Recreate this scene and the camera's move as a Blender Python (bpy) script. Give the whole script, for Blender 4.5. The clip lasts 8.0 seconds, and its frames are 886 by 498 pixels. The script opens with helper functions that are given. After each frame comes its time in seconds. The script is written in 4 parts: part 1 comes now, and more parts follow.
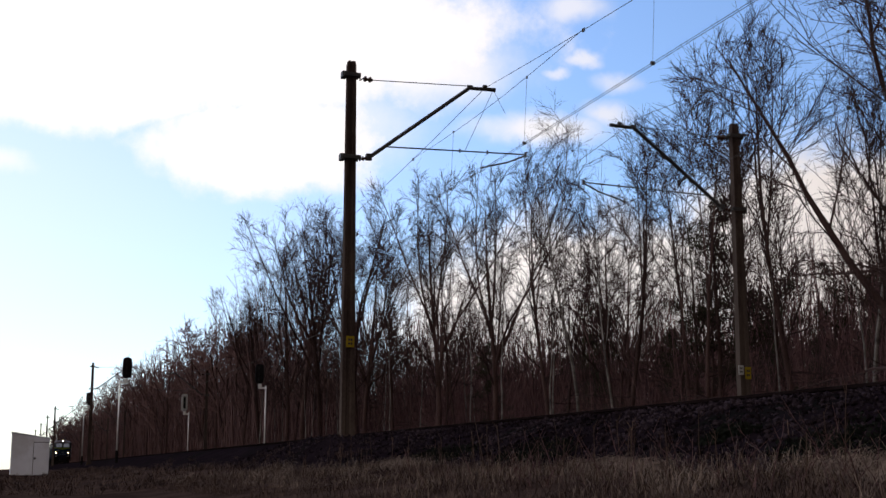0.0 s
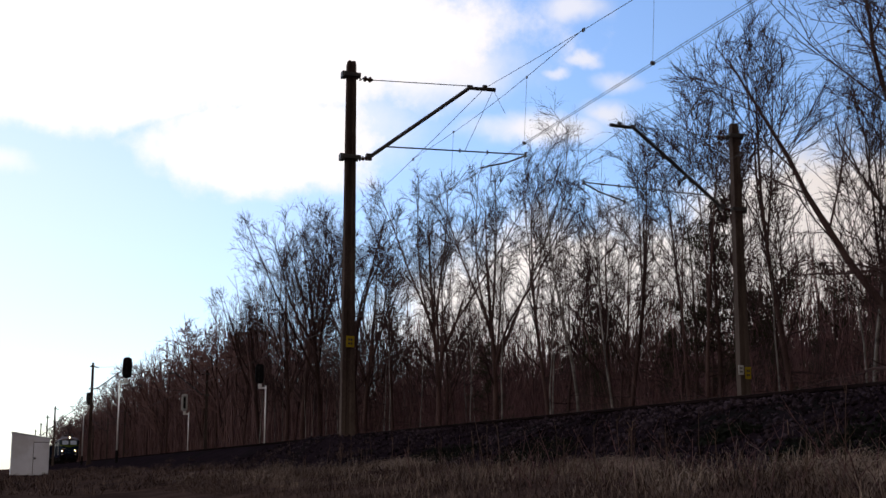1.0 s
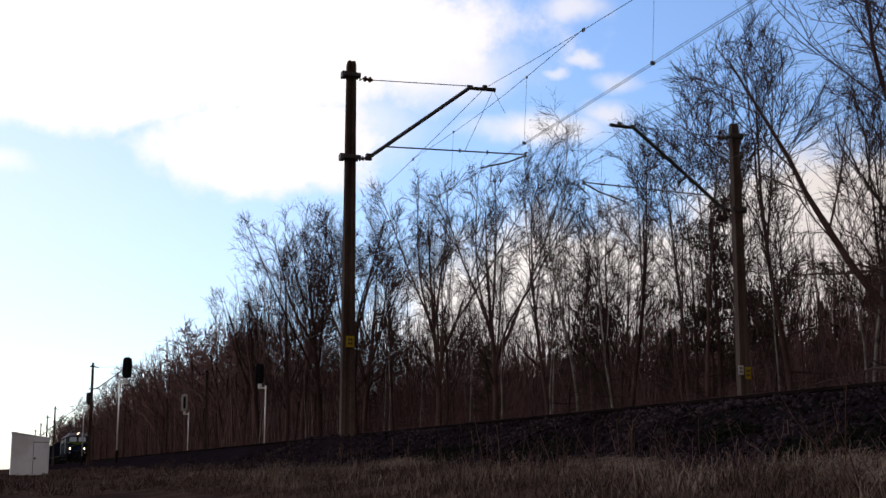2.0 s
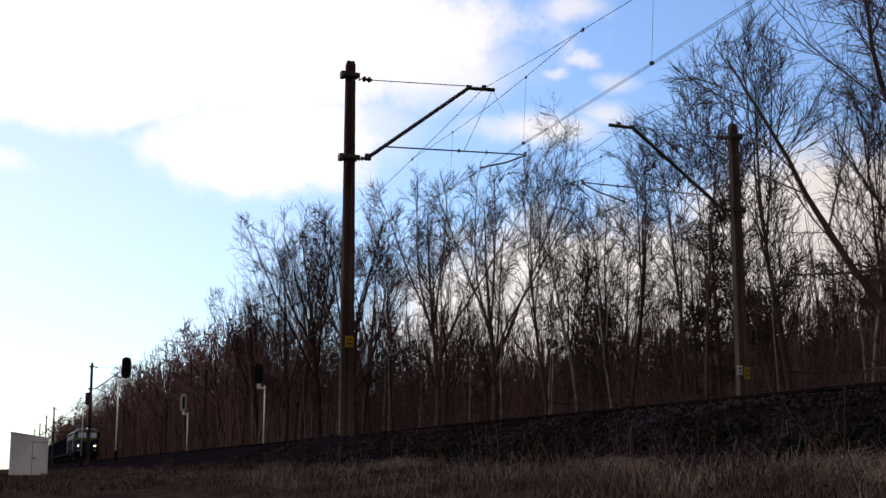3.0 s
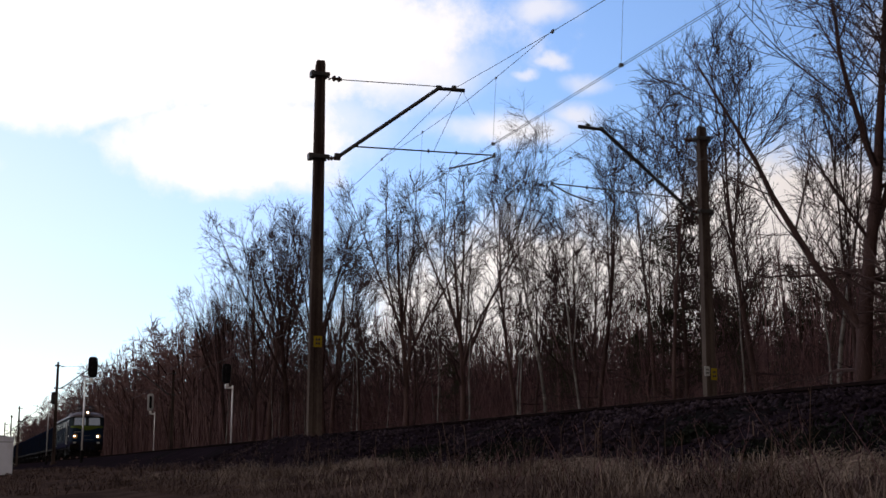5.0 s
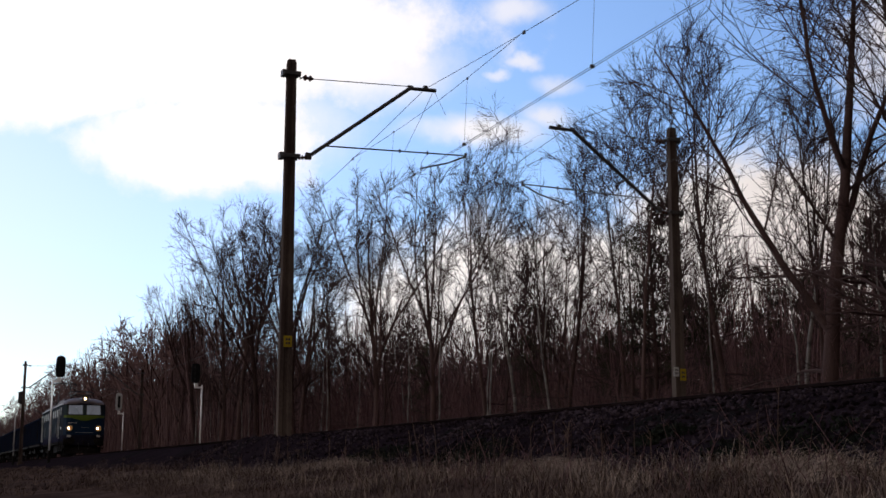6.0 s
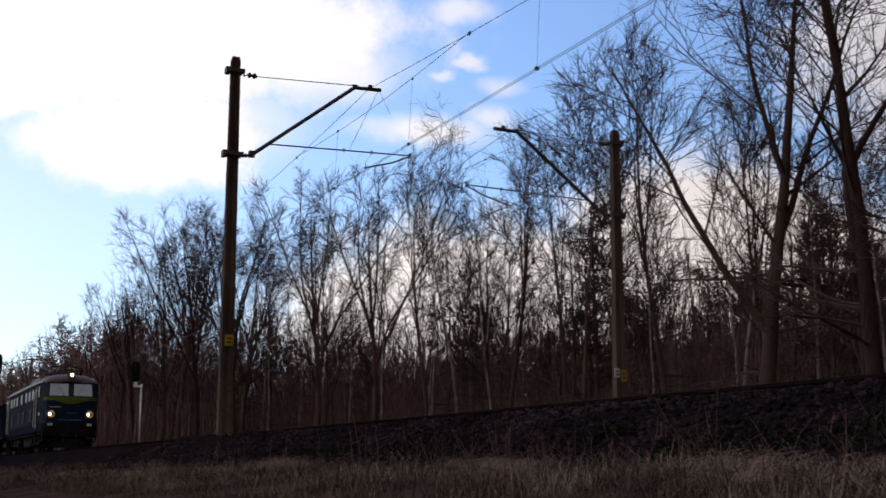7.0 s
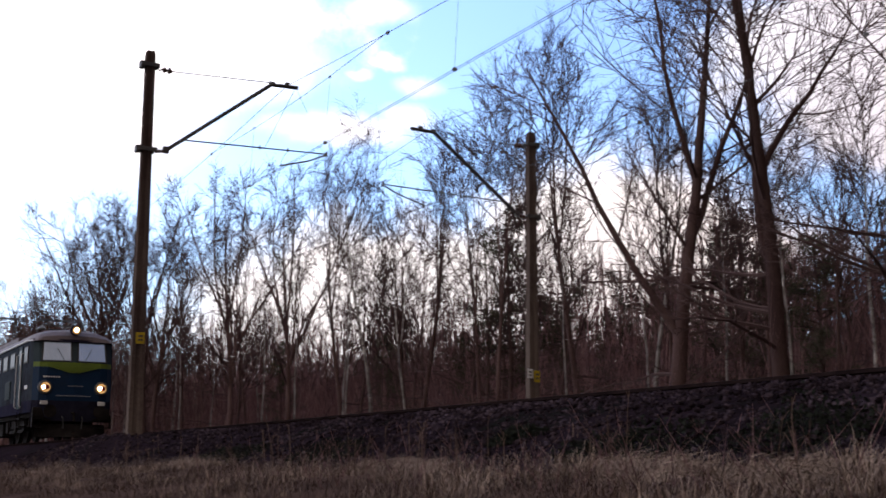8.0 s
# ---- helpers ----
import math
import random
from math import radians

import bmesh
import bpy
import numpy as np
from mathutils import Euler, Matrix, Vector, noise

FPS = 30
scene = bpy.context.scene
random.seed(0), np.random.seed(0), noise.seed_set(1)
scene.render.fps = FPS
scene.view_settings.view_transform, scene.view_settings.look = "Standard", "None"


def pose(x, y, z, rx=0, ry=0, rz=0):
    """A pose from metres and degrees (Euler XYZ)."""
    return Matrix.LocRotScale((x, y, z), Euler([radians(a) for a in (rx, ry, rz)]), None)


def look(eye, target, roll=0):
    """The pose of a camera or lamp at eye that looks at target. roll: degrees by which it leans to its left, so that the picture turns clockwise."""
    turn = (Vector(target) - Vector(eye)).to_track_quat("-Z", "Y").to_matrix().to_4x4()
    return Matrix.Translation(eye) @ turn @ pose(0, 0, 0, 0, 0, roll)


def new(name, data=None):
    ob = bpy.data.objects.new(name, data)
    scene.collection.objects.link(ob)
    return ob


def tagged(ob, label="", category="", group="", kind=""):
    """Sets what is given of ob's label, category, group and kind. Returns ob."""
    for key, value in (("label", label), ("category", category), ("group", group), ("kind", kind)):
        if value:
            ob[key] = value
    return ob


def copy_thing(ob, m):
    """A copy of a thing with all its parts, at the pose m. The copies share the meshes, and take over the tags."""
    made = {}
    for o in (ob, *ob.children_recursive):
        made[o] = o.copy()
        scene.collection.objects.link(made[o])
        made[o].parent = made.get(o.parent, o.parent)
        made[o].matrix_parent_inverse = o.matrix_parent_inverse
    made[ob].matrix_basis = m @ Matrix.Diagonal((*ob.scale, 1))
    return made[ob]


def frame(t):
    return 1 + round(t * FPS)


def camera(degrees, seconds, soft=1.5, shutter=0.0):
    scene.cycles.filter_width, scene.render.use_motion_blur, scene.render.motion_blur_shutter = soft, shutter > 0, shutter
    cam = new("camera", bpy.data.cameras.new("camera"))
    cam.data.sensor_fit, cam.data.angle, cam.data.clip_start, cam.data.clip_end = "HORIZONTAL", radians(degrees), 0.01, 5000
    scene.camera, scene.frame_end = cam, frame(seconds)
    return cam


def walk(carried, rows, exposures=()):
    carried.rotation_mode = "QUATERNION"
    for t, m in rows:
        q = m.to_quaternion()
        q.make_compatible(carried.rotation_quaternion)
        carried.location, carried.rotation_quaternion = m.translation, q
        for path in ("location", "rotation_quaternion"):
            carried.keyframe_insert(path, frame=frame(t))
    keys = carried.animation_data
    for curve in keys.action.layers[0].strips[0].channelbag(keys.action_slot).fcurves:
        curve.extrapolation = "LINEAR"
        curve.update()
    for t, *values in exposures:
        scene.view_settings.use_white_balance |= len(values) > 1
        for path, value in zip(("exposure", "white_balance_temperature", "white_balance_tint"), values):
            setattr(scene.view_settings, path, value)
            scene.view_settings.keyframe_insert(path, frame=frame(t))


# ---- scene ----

EYE = 0.6            # height of the lens over the field
RAIL = EYE + 0.97    # top of the rails
NEAR, FAR = 10.05, 14.75   # middle of the near and of the far track
SPEED, START = 23.8, 238.0  # the train: metres a second, first distance of its front

cam = camera(38.1, 8.0, soft=1.5, shutter=0.5)
ROWS = [
    (0.0, 99.749, 0.000, -18.753), (0.5, 99.748, 0.000, -18.753), (1.0, 99.746, 0.000, -18.753),
    (1.5, 99.746, 0.000, -18.753), (3.0, 99.748, 0.000, -18.793), (3.5, 99.743, -0.040, -19.021),
    (4.0, 99.746, -0.065, -19.336), (4.5, 99.753, -0.070, -19.702), (6.0, 99.768, -0.060, -21.526),
    (6.5, 99.764, -0.109, -22.468), (7.0, 99.776, -0.160, -24.106), (7.5, 99.778, -0.150, -25.823),
    (8.0, 99.781, -0.230, -27.941),
]
walk(cam, [(t, pose(0, 0, EYE, rx, ry, rz)) for t, rx, ry, rz in ROWS], exposures=[(0.0, 0.0, 6500, 13), (6.8, 0.0, 6500, 13), (7.5, 0.3, 6500, 14), (8.0, 0.85, 6500, 17)])

# ---- sky and sun ----
SUN_AZ, SUN_EL = -38.0, 33.0   # degrees, azimuth from the line of the track, to the right


def sphere_dir(az, el):
    return Vector((math.sin(radians(az)) * math.cos(radians(el)), math.cos(radians(az)) * math.cos(radians(el)), math.sin(radians(el))))


class Nodes:
    """Short forms for shader nodes."""

    def __init__(self, tree):
        self.tree = tree
        tree.nodes.clear()

    def add(self, kind, operation="", use_clamp=False):
        n = self.tree.nodes.new(kind)
        if operation:
            n.operation = operation
        if use_clamp:
            n.use_clamp = True
        return n

    def put(self, socket, value):
        if hasattr(value, "is_output"):
            self.tree.links.new(value, socket)
        else:
            socket.default_value = value

    def math(self, op, a, b=0.0, c=0.0, clamp=False):
        n = self.add("ShaderNodeMath", operation=op, use_clamp=clamp)
        for s, v in zip(n.inputs, (a, b, c)):
            self.put(s, v)
        return n.outputs[0]

    def dot(self, a, v):
        n = self.add("ShaderNodeVectorMath", operation="DOT_PRODUCT")
        self.put(n.inputs[0], a)
        n.inputs[1].default_value = v
        return n.outputs["Value"]

    def ramp(self, x, lo, hi, a=0.0, b=1.0):
        n = self.add("ShaderNodeMapRange")
        n.interpolation_type = "SMOOTHSTEP"
        for s, v in zip(n.inputs, (x, lo, hi, a, b)):
            self.put(s, v)
        return n.outputs[0]

    def mix(self, f, a, b, blend="MIX"):
        n = self.add("ShaderNodeMix")
        n.data_type, n.blend_type = "RGBA", blend
        self.put(n.inputs[0], f)
        self.put(n.inputs[6], a)
        self.put(n.inputs[7], b)
        return n.outputs[2]

    def grey(self, x):
        n = self.add("ShaderNodeCombineColor")
        for s in n.inputs:
            self.put(s, x)
        return n.outputs[0]

    def noise(self, vec, scale, detail=4.0, rough=0.55):
        n = self.add("ShaderNodeTexNoise")
        self.put(n.inputs["Vector"], vec)
        n.inputs["Scale"].default_value, n.inputs["Detail"].default_value, n.inputs["Roughness"].default_value = scale, detail, rough
        return n.outputs


def build_sky():
    world = bpy.data.worlds.new("sky")
    scene.world = world
    world.use_nodes = True
    g = Nodes(world.node_tree)
    way = g.add("ShaderNodeTexCoord").outputs["Generated"]
    sky = g.add("ShaderNodeTexSky")
    sky.sky_type, sky.sun_disc = "NISHITA", False
    sky.sun_elevation, sky.sun_rotation, sky.air_density, sky.dust_density = radians(SUN_EL), radians(SUN_AZ), 1.0, 0.6
    blue = g.mix(1.0, sky.outputs[0], (0.142, 0.166, 0.200, 1), "MULTIPLY")
    height = g.dot(way, (0, 0, 1))
    # haze: paler towards the horizon and towards the sun
    sunward = g.dot(way, sphere_dir(SUN_AZ, SUN_EL))
    pale = g.math("MULTIPLY", g.ramp(height, 0.46, 0.06), g.ramp(sunward, 0.50, 0.90))
    blue = g.mix(g.math("MULTIPLY", pale, 0.88), blue, (0.94, 0.93, 1.0, 1))
    # clouds, each by its place on the sky: right and up from one fixed direction, half width, half height
    m = pose(0, 0, 0, 99.75, 0, -18.75)
    side, lift = (m.to_3x3() @ Vector((1, 0, 0))), (m.to_3x3() @ Vector((0, 1, 0)))
    wob = g.noise(way, 9.0, 6.0, 0.6)
    fine = g.noise(way, 20.0, 7.0, 0.62)
    sep = g.add("ShaderNodeSeparateColor")
    g.put(sep.inputs[0], wob["Color"])
    a = g.math("ADD", g.dot(way, side), g.math("MULTIPLY", g.math("SUBTRACT", sep.outputs[0], 0.5), 0.055))
    b = g.math("ADD", g.dot(way, lift), g.math("MULTIPLY", g.math("SUBTRACT", sep.outputs[1], 0.5), 0.045))
    front = g.ramp(g.dot(way, m.to_3x3() @ Vector((0, 0, -1))), 0.0, 0.4)
    cover = 0.0
    CLOUDS = [(-0.206, 0.172, 0.273, 0.079, 1), (-0.129, 0.082, 0.104, 0.039, 1), (-0.287, 0.125, 0.132, 0.037, 1), (-0.019, 0.142, 0.077, 0.033, 0.95),
              (-0.061, 0.091, 0.048, 0.033, 0.6), (-0.327, 0.064, 0.022, 0.010, 0.6), (0.128, -0.064, 0.187, 0.095, 1), (0.296, -0.012, 0.145, 0.099, 1),
              (0.075, 0.092, 0.053, 0.012, 0.85), (0.126, 0.104, 0.027, 0.012, 0.7), (0.132, 0.129, 0.020, 0.008, 0.5), (0.097, 0.179, 0.025, 0.013, 0.7),
              (0.105, 0.143, 0.015, 0.005, 0.7), (0.081, 0.134, 0.011, 0.004, 0.6), (0.517, 0.146, 0.185, 0.097, 0.8)]
    for x, y, w, h, thick in CLOUDS:
        u = g.math("DIVIDE", g.math("SUBTRACT", a, x), w)
        v = g.math("DIVIDE", g.math("SUBTRACT", b, y), h)
        r = g.math("SQRT", g.math("ADD", g.math("MULTIPLY", u, u), g.math("MULTIPLY", v, v)))
        r = g.math("ADD", r, g.math("MULTIPLY", g.math("SUBTRACT", fine["Fac"], 0.5), 0.9))
        one = g.math("MULTIPLY", g.ramp(r, 1.16, 0.70) if w > 0.09 else g.ramp(r, 1.40, 0.15), thick)
        cover = g.math("MAXIMUM", cover, one)
    cover = g.math("MULTIPLY", cover, front)
    # broken cloud over the rest of the sky
    rest = g.ramp(g.noise(way, 2.6, 6.0, 0.6)["Fac"], 0.30, 0.46)
    rest = g.math("MULTIPLY", rest, g.math("SUBTRACT", 1.0, front))
    cover = g.math("MAXIMUM", cover, rest)
    glow = g.ramp(sunward, -0.35, 0.72, 0.15, 1.12)
    blue = g.mix(1.0, blue, g.grey(g.ramp(sunward, -0.35, 0.55, 0.22, 1.0)), "MULTIPLY")
    white = g.mix(g.ramp(sunward, 0.45, 0.9), (0.99, 0.94, 0.90, 1), (1.0, 0.985, 1.0, 1))
    white = g.mix(g.ramp(sunward, 0.45, 0.0), white, (1.0, 0.80, 0.72, 1))
    white = g.mix(1.0, white, g.grey(glow), "MULTIPLY")
    out = g.mix(cover, blue, white)
    back = g.add("ShaderNodeBackground")
    g.put(back.inputs[0], out)
    back.inputs[1].default_value = 1.0
    g.put(g.add("ShaderNodeOutputWorld").inputs[0], back.outputs[0])


build_sky()
sun = new("sun", bpy.data.lights.new("sun", "SUN"))
sun.data.energy, sun.data.angle, sun.data.color = 0.22, radians(15), (1.0, 0.94, 0.85)
sun.matrix_world = look(sphere_dir(SUN_AZ, SUN_EL) * 50, (0, 0, 0))


# ---- materials ----
def surface(name, c1, c2, rough=0.8, scale=4.0, bump=0.3, metal=0.0, stretch=(1, 1, 1), vary=0.0, island=0.0, fine=40.0, dirt=None, spec=0.3):
    """Two colours mixed by coarse and fine noise, with relief; vary: by object, island: by loose piece."""
    m = bpy.data.materials.new(name)
    m.use_nodes = True
    g = Nodes(m.node_tree)
    info = g.add("ShaderNodeObjectInfo")
    co = g.add("ShaderNodeMapping")
    g.put(co.inputs[0], g.add("ShaderNodeTexCoord").outputs["Object"])
    co.inputs["Scale"].default_value = stretch
    shift = g.add("ShaderNodeVectorMath", operation="SCALE")
    shift.inputs[0].default_value = (37.0, 61.0, 17.0)
    g.put(shift.inputs["Scale"], info.outputs["Random"])
    g.put(co.inputs["Location"], shift.outputs[0])
    big = g.noise(co.outputs[0], scale, 5.0)["Fac"]
    small = g.noise(co.outputs[0], fine, 3.0)["Fac"]
    f = g.math("ADD", g.math("MULTIPLY", big, 0.65), g.math("MULTIPLY", small, 0.35))
    col = g.mix(g.ramp(f, 0.36, 0.64), (*c1, 1), (*c2, 1))
    if dirt:
        col = g.mix(g.ramp(g.noise(co.outputs[0], scale * 0.4, 6.0, 0.7)["Fac"], 0.5, 0.68), col, (*dirt, 1))
    amount = 1.0
    if vary:
        amount = g.math("ADD", 1.0 - vary, g.math("MULTIPLY", info.outputs["Random"], 2 * vary))
    if island:
        rnd = g.add("ShaderNodeNewGeometry").outputs["Random Per Island"]
        amount = g.math("MULTIPLY", amount, g.math("ADD", 1.0 - island, g.math("MULTIPLY", rnd, 2 * island)))
    if vary or island:
        hsv = g.add("ShaderNodeHueSaturation")
        g.put(hsv.inputs["Value"], amount)
        g.put(hsv.inputs["Color"], col)
        col = hsv.outputs[0]
    p = g.add("ShaderNodeBsdfPrincipled")
    g.put(p.inputs["Base Color"], col)
    p.inputs["Metallic"].default_value = metal
    p.inputs["Specular IOR Level"].default_value = spec
    g.put(p.inputs["Roughness"], g.ramp(small, 0.2, 0.8, max(0.02, rough - 0.08), min(1.0, rough + 0.08)))
    if bump:
        bp = g.add("ShaderNodeBump")
        bp.inputs["Strength"].default_value, bp.inputs["Distance"].default_value = bump, 0.02
        g.put(bp.inputs["Height"], f)
        g.put(p.inputs["Normal"], bp.outputs[0])
    g.put(g.add("ShaderNodeOutputMaterial").inputs[0], p.outputs[0])
    return m


def glowing(name, color, strength):
    m = bpy.data.materials.new(name)
    m.use_nodes = True
    g = Nodes(m.node_tree)
    e = g.add("ShaderNodeEmission")
    e.inputs[0].default_value, e.inputs[1].default_value = (*color, 1), strength
    g.put(g.add("ShaderNodeOutputMaterial").inputs[0], e.outputs[0])
    return m


BARK = surface("bark", (0.040, 0.0240, 0.0220), (0.074, 0.047, 0.042), 0.95, 2.0, 0.6, stretch=(1, 1, 0.25), vary=0.3, spec=0.0)
TWIG = surface("twig_bark", (0.036, 0.0230, 0.0215), (0.060, 0.040, 0.037), 0.95, 1.0, 0.0, vary=0.25, spec=0.0)
BIRCH = surface("birch_bark", (0.21, 0.185, 0.165), (0.05, 0.042, 0.036), 0.8, 1.6, 0.3, stretch=(0.6, 0.6, 1.2), vary=0.25, dirt=(0.024, 0.019, 0.017))
NEEDLE = surface("pine_needles", (0.026, 0.026, 0.017), (0.046, 0.044, 0.027), 0.9, 1.0, 0.0, vary=0.2, island=0.3, spec=0.0)
BRUSH = surface("brush_stems", (0.078, 0.041, 0.040), (0.130, 0.073, 0.069), 0.95, 0.3, 0.0, island=0.4, spec=0.0)
# far twigs: distance haze and sunlight put in as a lighter reddish colour
HAZED_TWIG = surface("hazed_reddish_twigs", (0.115, 0.068, 0.064), (0.180, 0.112, 0.102), 0.95, 0.3, 0.0, vary=0.2, island=0.3, spec=0.0)
SOIL = surface("dry_turf", (0.026, 0.016, 0.0135), (0.062, 0.040, 0.031), 0.95, 1.3, 0.8, fine=14.0, dirt=(0.022, 0.015, 0.013), spec=0.0)
GRASS = surface("dry_grass", (0.040, 0.026, 0.022), (0.108, 0.073, 0.056), 0.85, 0.9, 0.0, island=0.4, fine=3.0, dirt=(0.028, 0.018, 0.016), spec=0.0)
STRAW = surface("pale_straw", (0.115, 0.083, 0.064), (0.225, 0.168, 0.125), 0.8, 0.9, 0.0, island=0.3, fine=3.0, dirt=(0.07, 0.048, 0.038), spec=0.0)
LEAF = surface("weed_leaves", (0.009, 0.0105, 0.0085), (0.015, 0.017, 0.0125), 0.8, 2.0, 0.0, island=0.25, spec=0.0)
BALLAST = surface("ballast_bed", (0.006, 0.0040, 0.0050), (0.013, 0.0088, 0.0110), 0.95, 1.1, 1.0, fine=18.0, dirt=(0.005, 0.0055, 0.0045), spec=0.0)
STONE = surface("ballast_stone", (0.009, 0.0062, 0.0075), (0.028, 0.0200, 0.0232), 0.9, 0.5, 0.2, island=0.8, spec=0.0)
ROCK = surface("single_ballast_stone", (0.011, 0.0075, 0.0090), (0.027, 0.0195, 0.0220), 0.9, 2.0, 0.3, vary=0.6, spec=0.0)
SLEEPER = surface("sleeper_concrete", (0.018, 0.015, 0.014), (0.032, 0.027, 0.024), 0.9, 4.0, 0.3, vary=0.2, spec=0.0)
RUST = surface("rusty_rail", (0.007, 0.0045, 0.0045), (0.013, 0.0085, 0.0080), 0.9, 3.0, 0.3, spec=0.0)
WORN = surface("rail_running_face", (0.06, 0.052, 0.05), (0.09, 0.08, 0.078), 0.6, 3.0, 0.0, metal=0.3)
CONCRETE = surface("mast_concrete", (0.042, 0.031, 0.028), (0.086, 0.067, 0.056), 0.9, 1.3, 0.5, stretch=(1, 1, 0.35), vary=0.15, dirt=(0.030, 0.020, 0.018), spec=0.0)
STEEL = surface("dark_steel", (0.035, 0.034, 0.036), (0.07, 0.065, 0.062), 0.6, 4.0, 0.2, metal=0.4)
GALV = surface("galvanised_steel", (0.13, 0.13, 0.135), (0.20, 0.20, 0.205), 0.5, 4.0, 0.1, metal=0.5)
WIRE = surface("copper_wire", (0.05, 0.045, 0.045), (0.09, 0.08, 0.075), 0.6, 2.0, 0.0, metal=0.5)
PORCELAIN = surface("brown_porcelain", (0.045, 0.022, 0.016), (0.06, 0.03, 0.02), 0.25, 4.0, 0.0)
YELLOW = surface("yellow_plate", (0.30, 0.22, 0.015), (0.25, 0.18, 0.02), 0.5, 6.0, 0.05, spec=0.05)
WHITE = surface("white_paint", (0.80, 0.79, 0.78), (0.70, 0.69, 0.66), 0.55, 3.0, 0.08, dirt=(0.52, 0.49, 0.44))
PALE = surface("pale_grey_enamel", (0.34, 0.34, 0.33), (0.42, 0.42, 0.40), 0.6, 4.0, 0.05, spec=0.1)
BLACK = surface("black_enamel", (0.010, 0.010, 0.011), (0.017, 0.016, 0.018), 0.7, 5.0, 0.05, spec=0.03)
INK = surface("dark_print", (0.02, 0.02, 0.02), (0.03, 0.03, 0.03), 0.6, 5.0, 0.0)
SHEET = surface("white_sheet_metal", (0.74, 0.78, 0.86), (0.66, 0.70, 0.78), 0.5, 1.2, 0.05, dirt=(0.58, 0.60, 0.64))
BLUE = surface("navy_paint", (0.003, 0.014, 0.036), (0.004, 0.017, 0.042), 0.45, 2.0, 0.03, dirt=(0.006, 0.014, 0.028), spec=0.1)
GREYSIDE = surface("pale_blue_grey_paint", (0.030, 0.036, 0.044), (0.023, 0.028, 0.035), 0.85, 1.4, 0.03, dirt=(0.017, 0.017, 0.021), spec=0.0)
TEAL = surface("grey_green_paint", (0.020, 0.030, 0.034), (0.027, 0.037, 0.041), 0.7, 1.6, 0.03, spec=0.03)
LIME = surface("lime_band_paint", (0.085, 0.125, 0.018), (0.07, 0.10, 0.018), 0.4, 2.0, 0.02, spec=0.1)
APRON = surface("dirty_grey_apron", (0.012, 0.012, 0.022), (0.019, 0.018, 0.029), 0.85, 2.0, 0.1, dirt=(0.010, 0.009, 0.012), spec=0.0)
ROOF = surface("dusty_roof_paint", (0.075, 0.062, 0.066), (0.11, 0.092, 0.092), 0.55, 1.0, 0.1, dirt=(0.06, 0.05, 0.05), spec=0.05)
GRIME = surface("oily_grime", (0.006, 0.005, 0.005), (0.014, 0.012, 0.011), 0.85, 3.0, 0.3, spec=0.03)
WAGON = surface("dull_blue_wagon_paint", (0.010, 0.015, 0.030), (0.015, 0.020, 0.036), 0.85, 0.8, 0.1, dirt=(0.018, 0.015, 0.015), spec=0.0)
PANE = surface("cab_glass", (0.58, 0.74, 0.92), (0.52, 0.68, 0.86), 0.12, 1.0, 0.0, metal=0.9, spec=0.6)
SIDEPANE = surface("side_glass", (0.030, 0.046, 0.055), (0.024, 0.038, 0.046), 0.35, 1.0, 0.0, spec=0.06)
RUBBER = surface("black_rubber", (0.012, 0.012, 0.012), (0.02, 0.02, 0.02), 0.7, 6.0, 0.0)
LAMP = glowing("lit_headlamp", (1.0, 0.74, 0.42), 22.0)
REFLECTOR = glowing("lit_reflector", (1.0, 0.55, 0.20), 0.32)
REDLENS = surface("red_lens", (0.16, 0.012, 0.008), (0.12, 0.01, 0.008), 0.2, 5.0, 0.0)


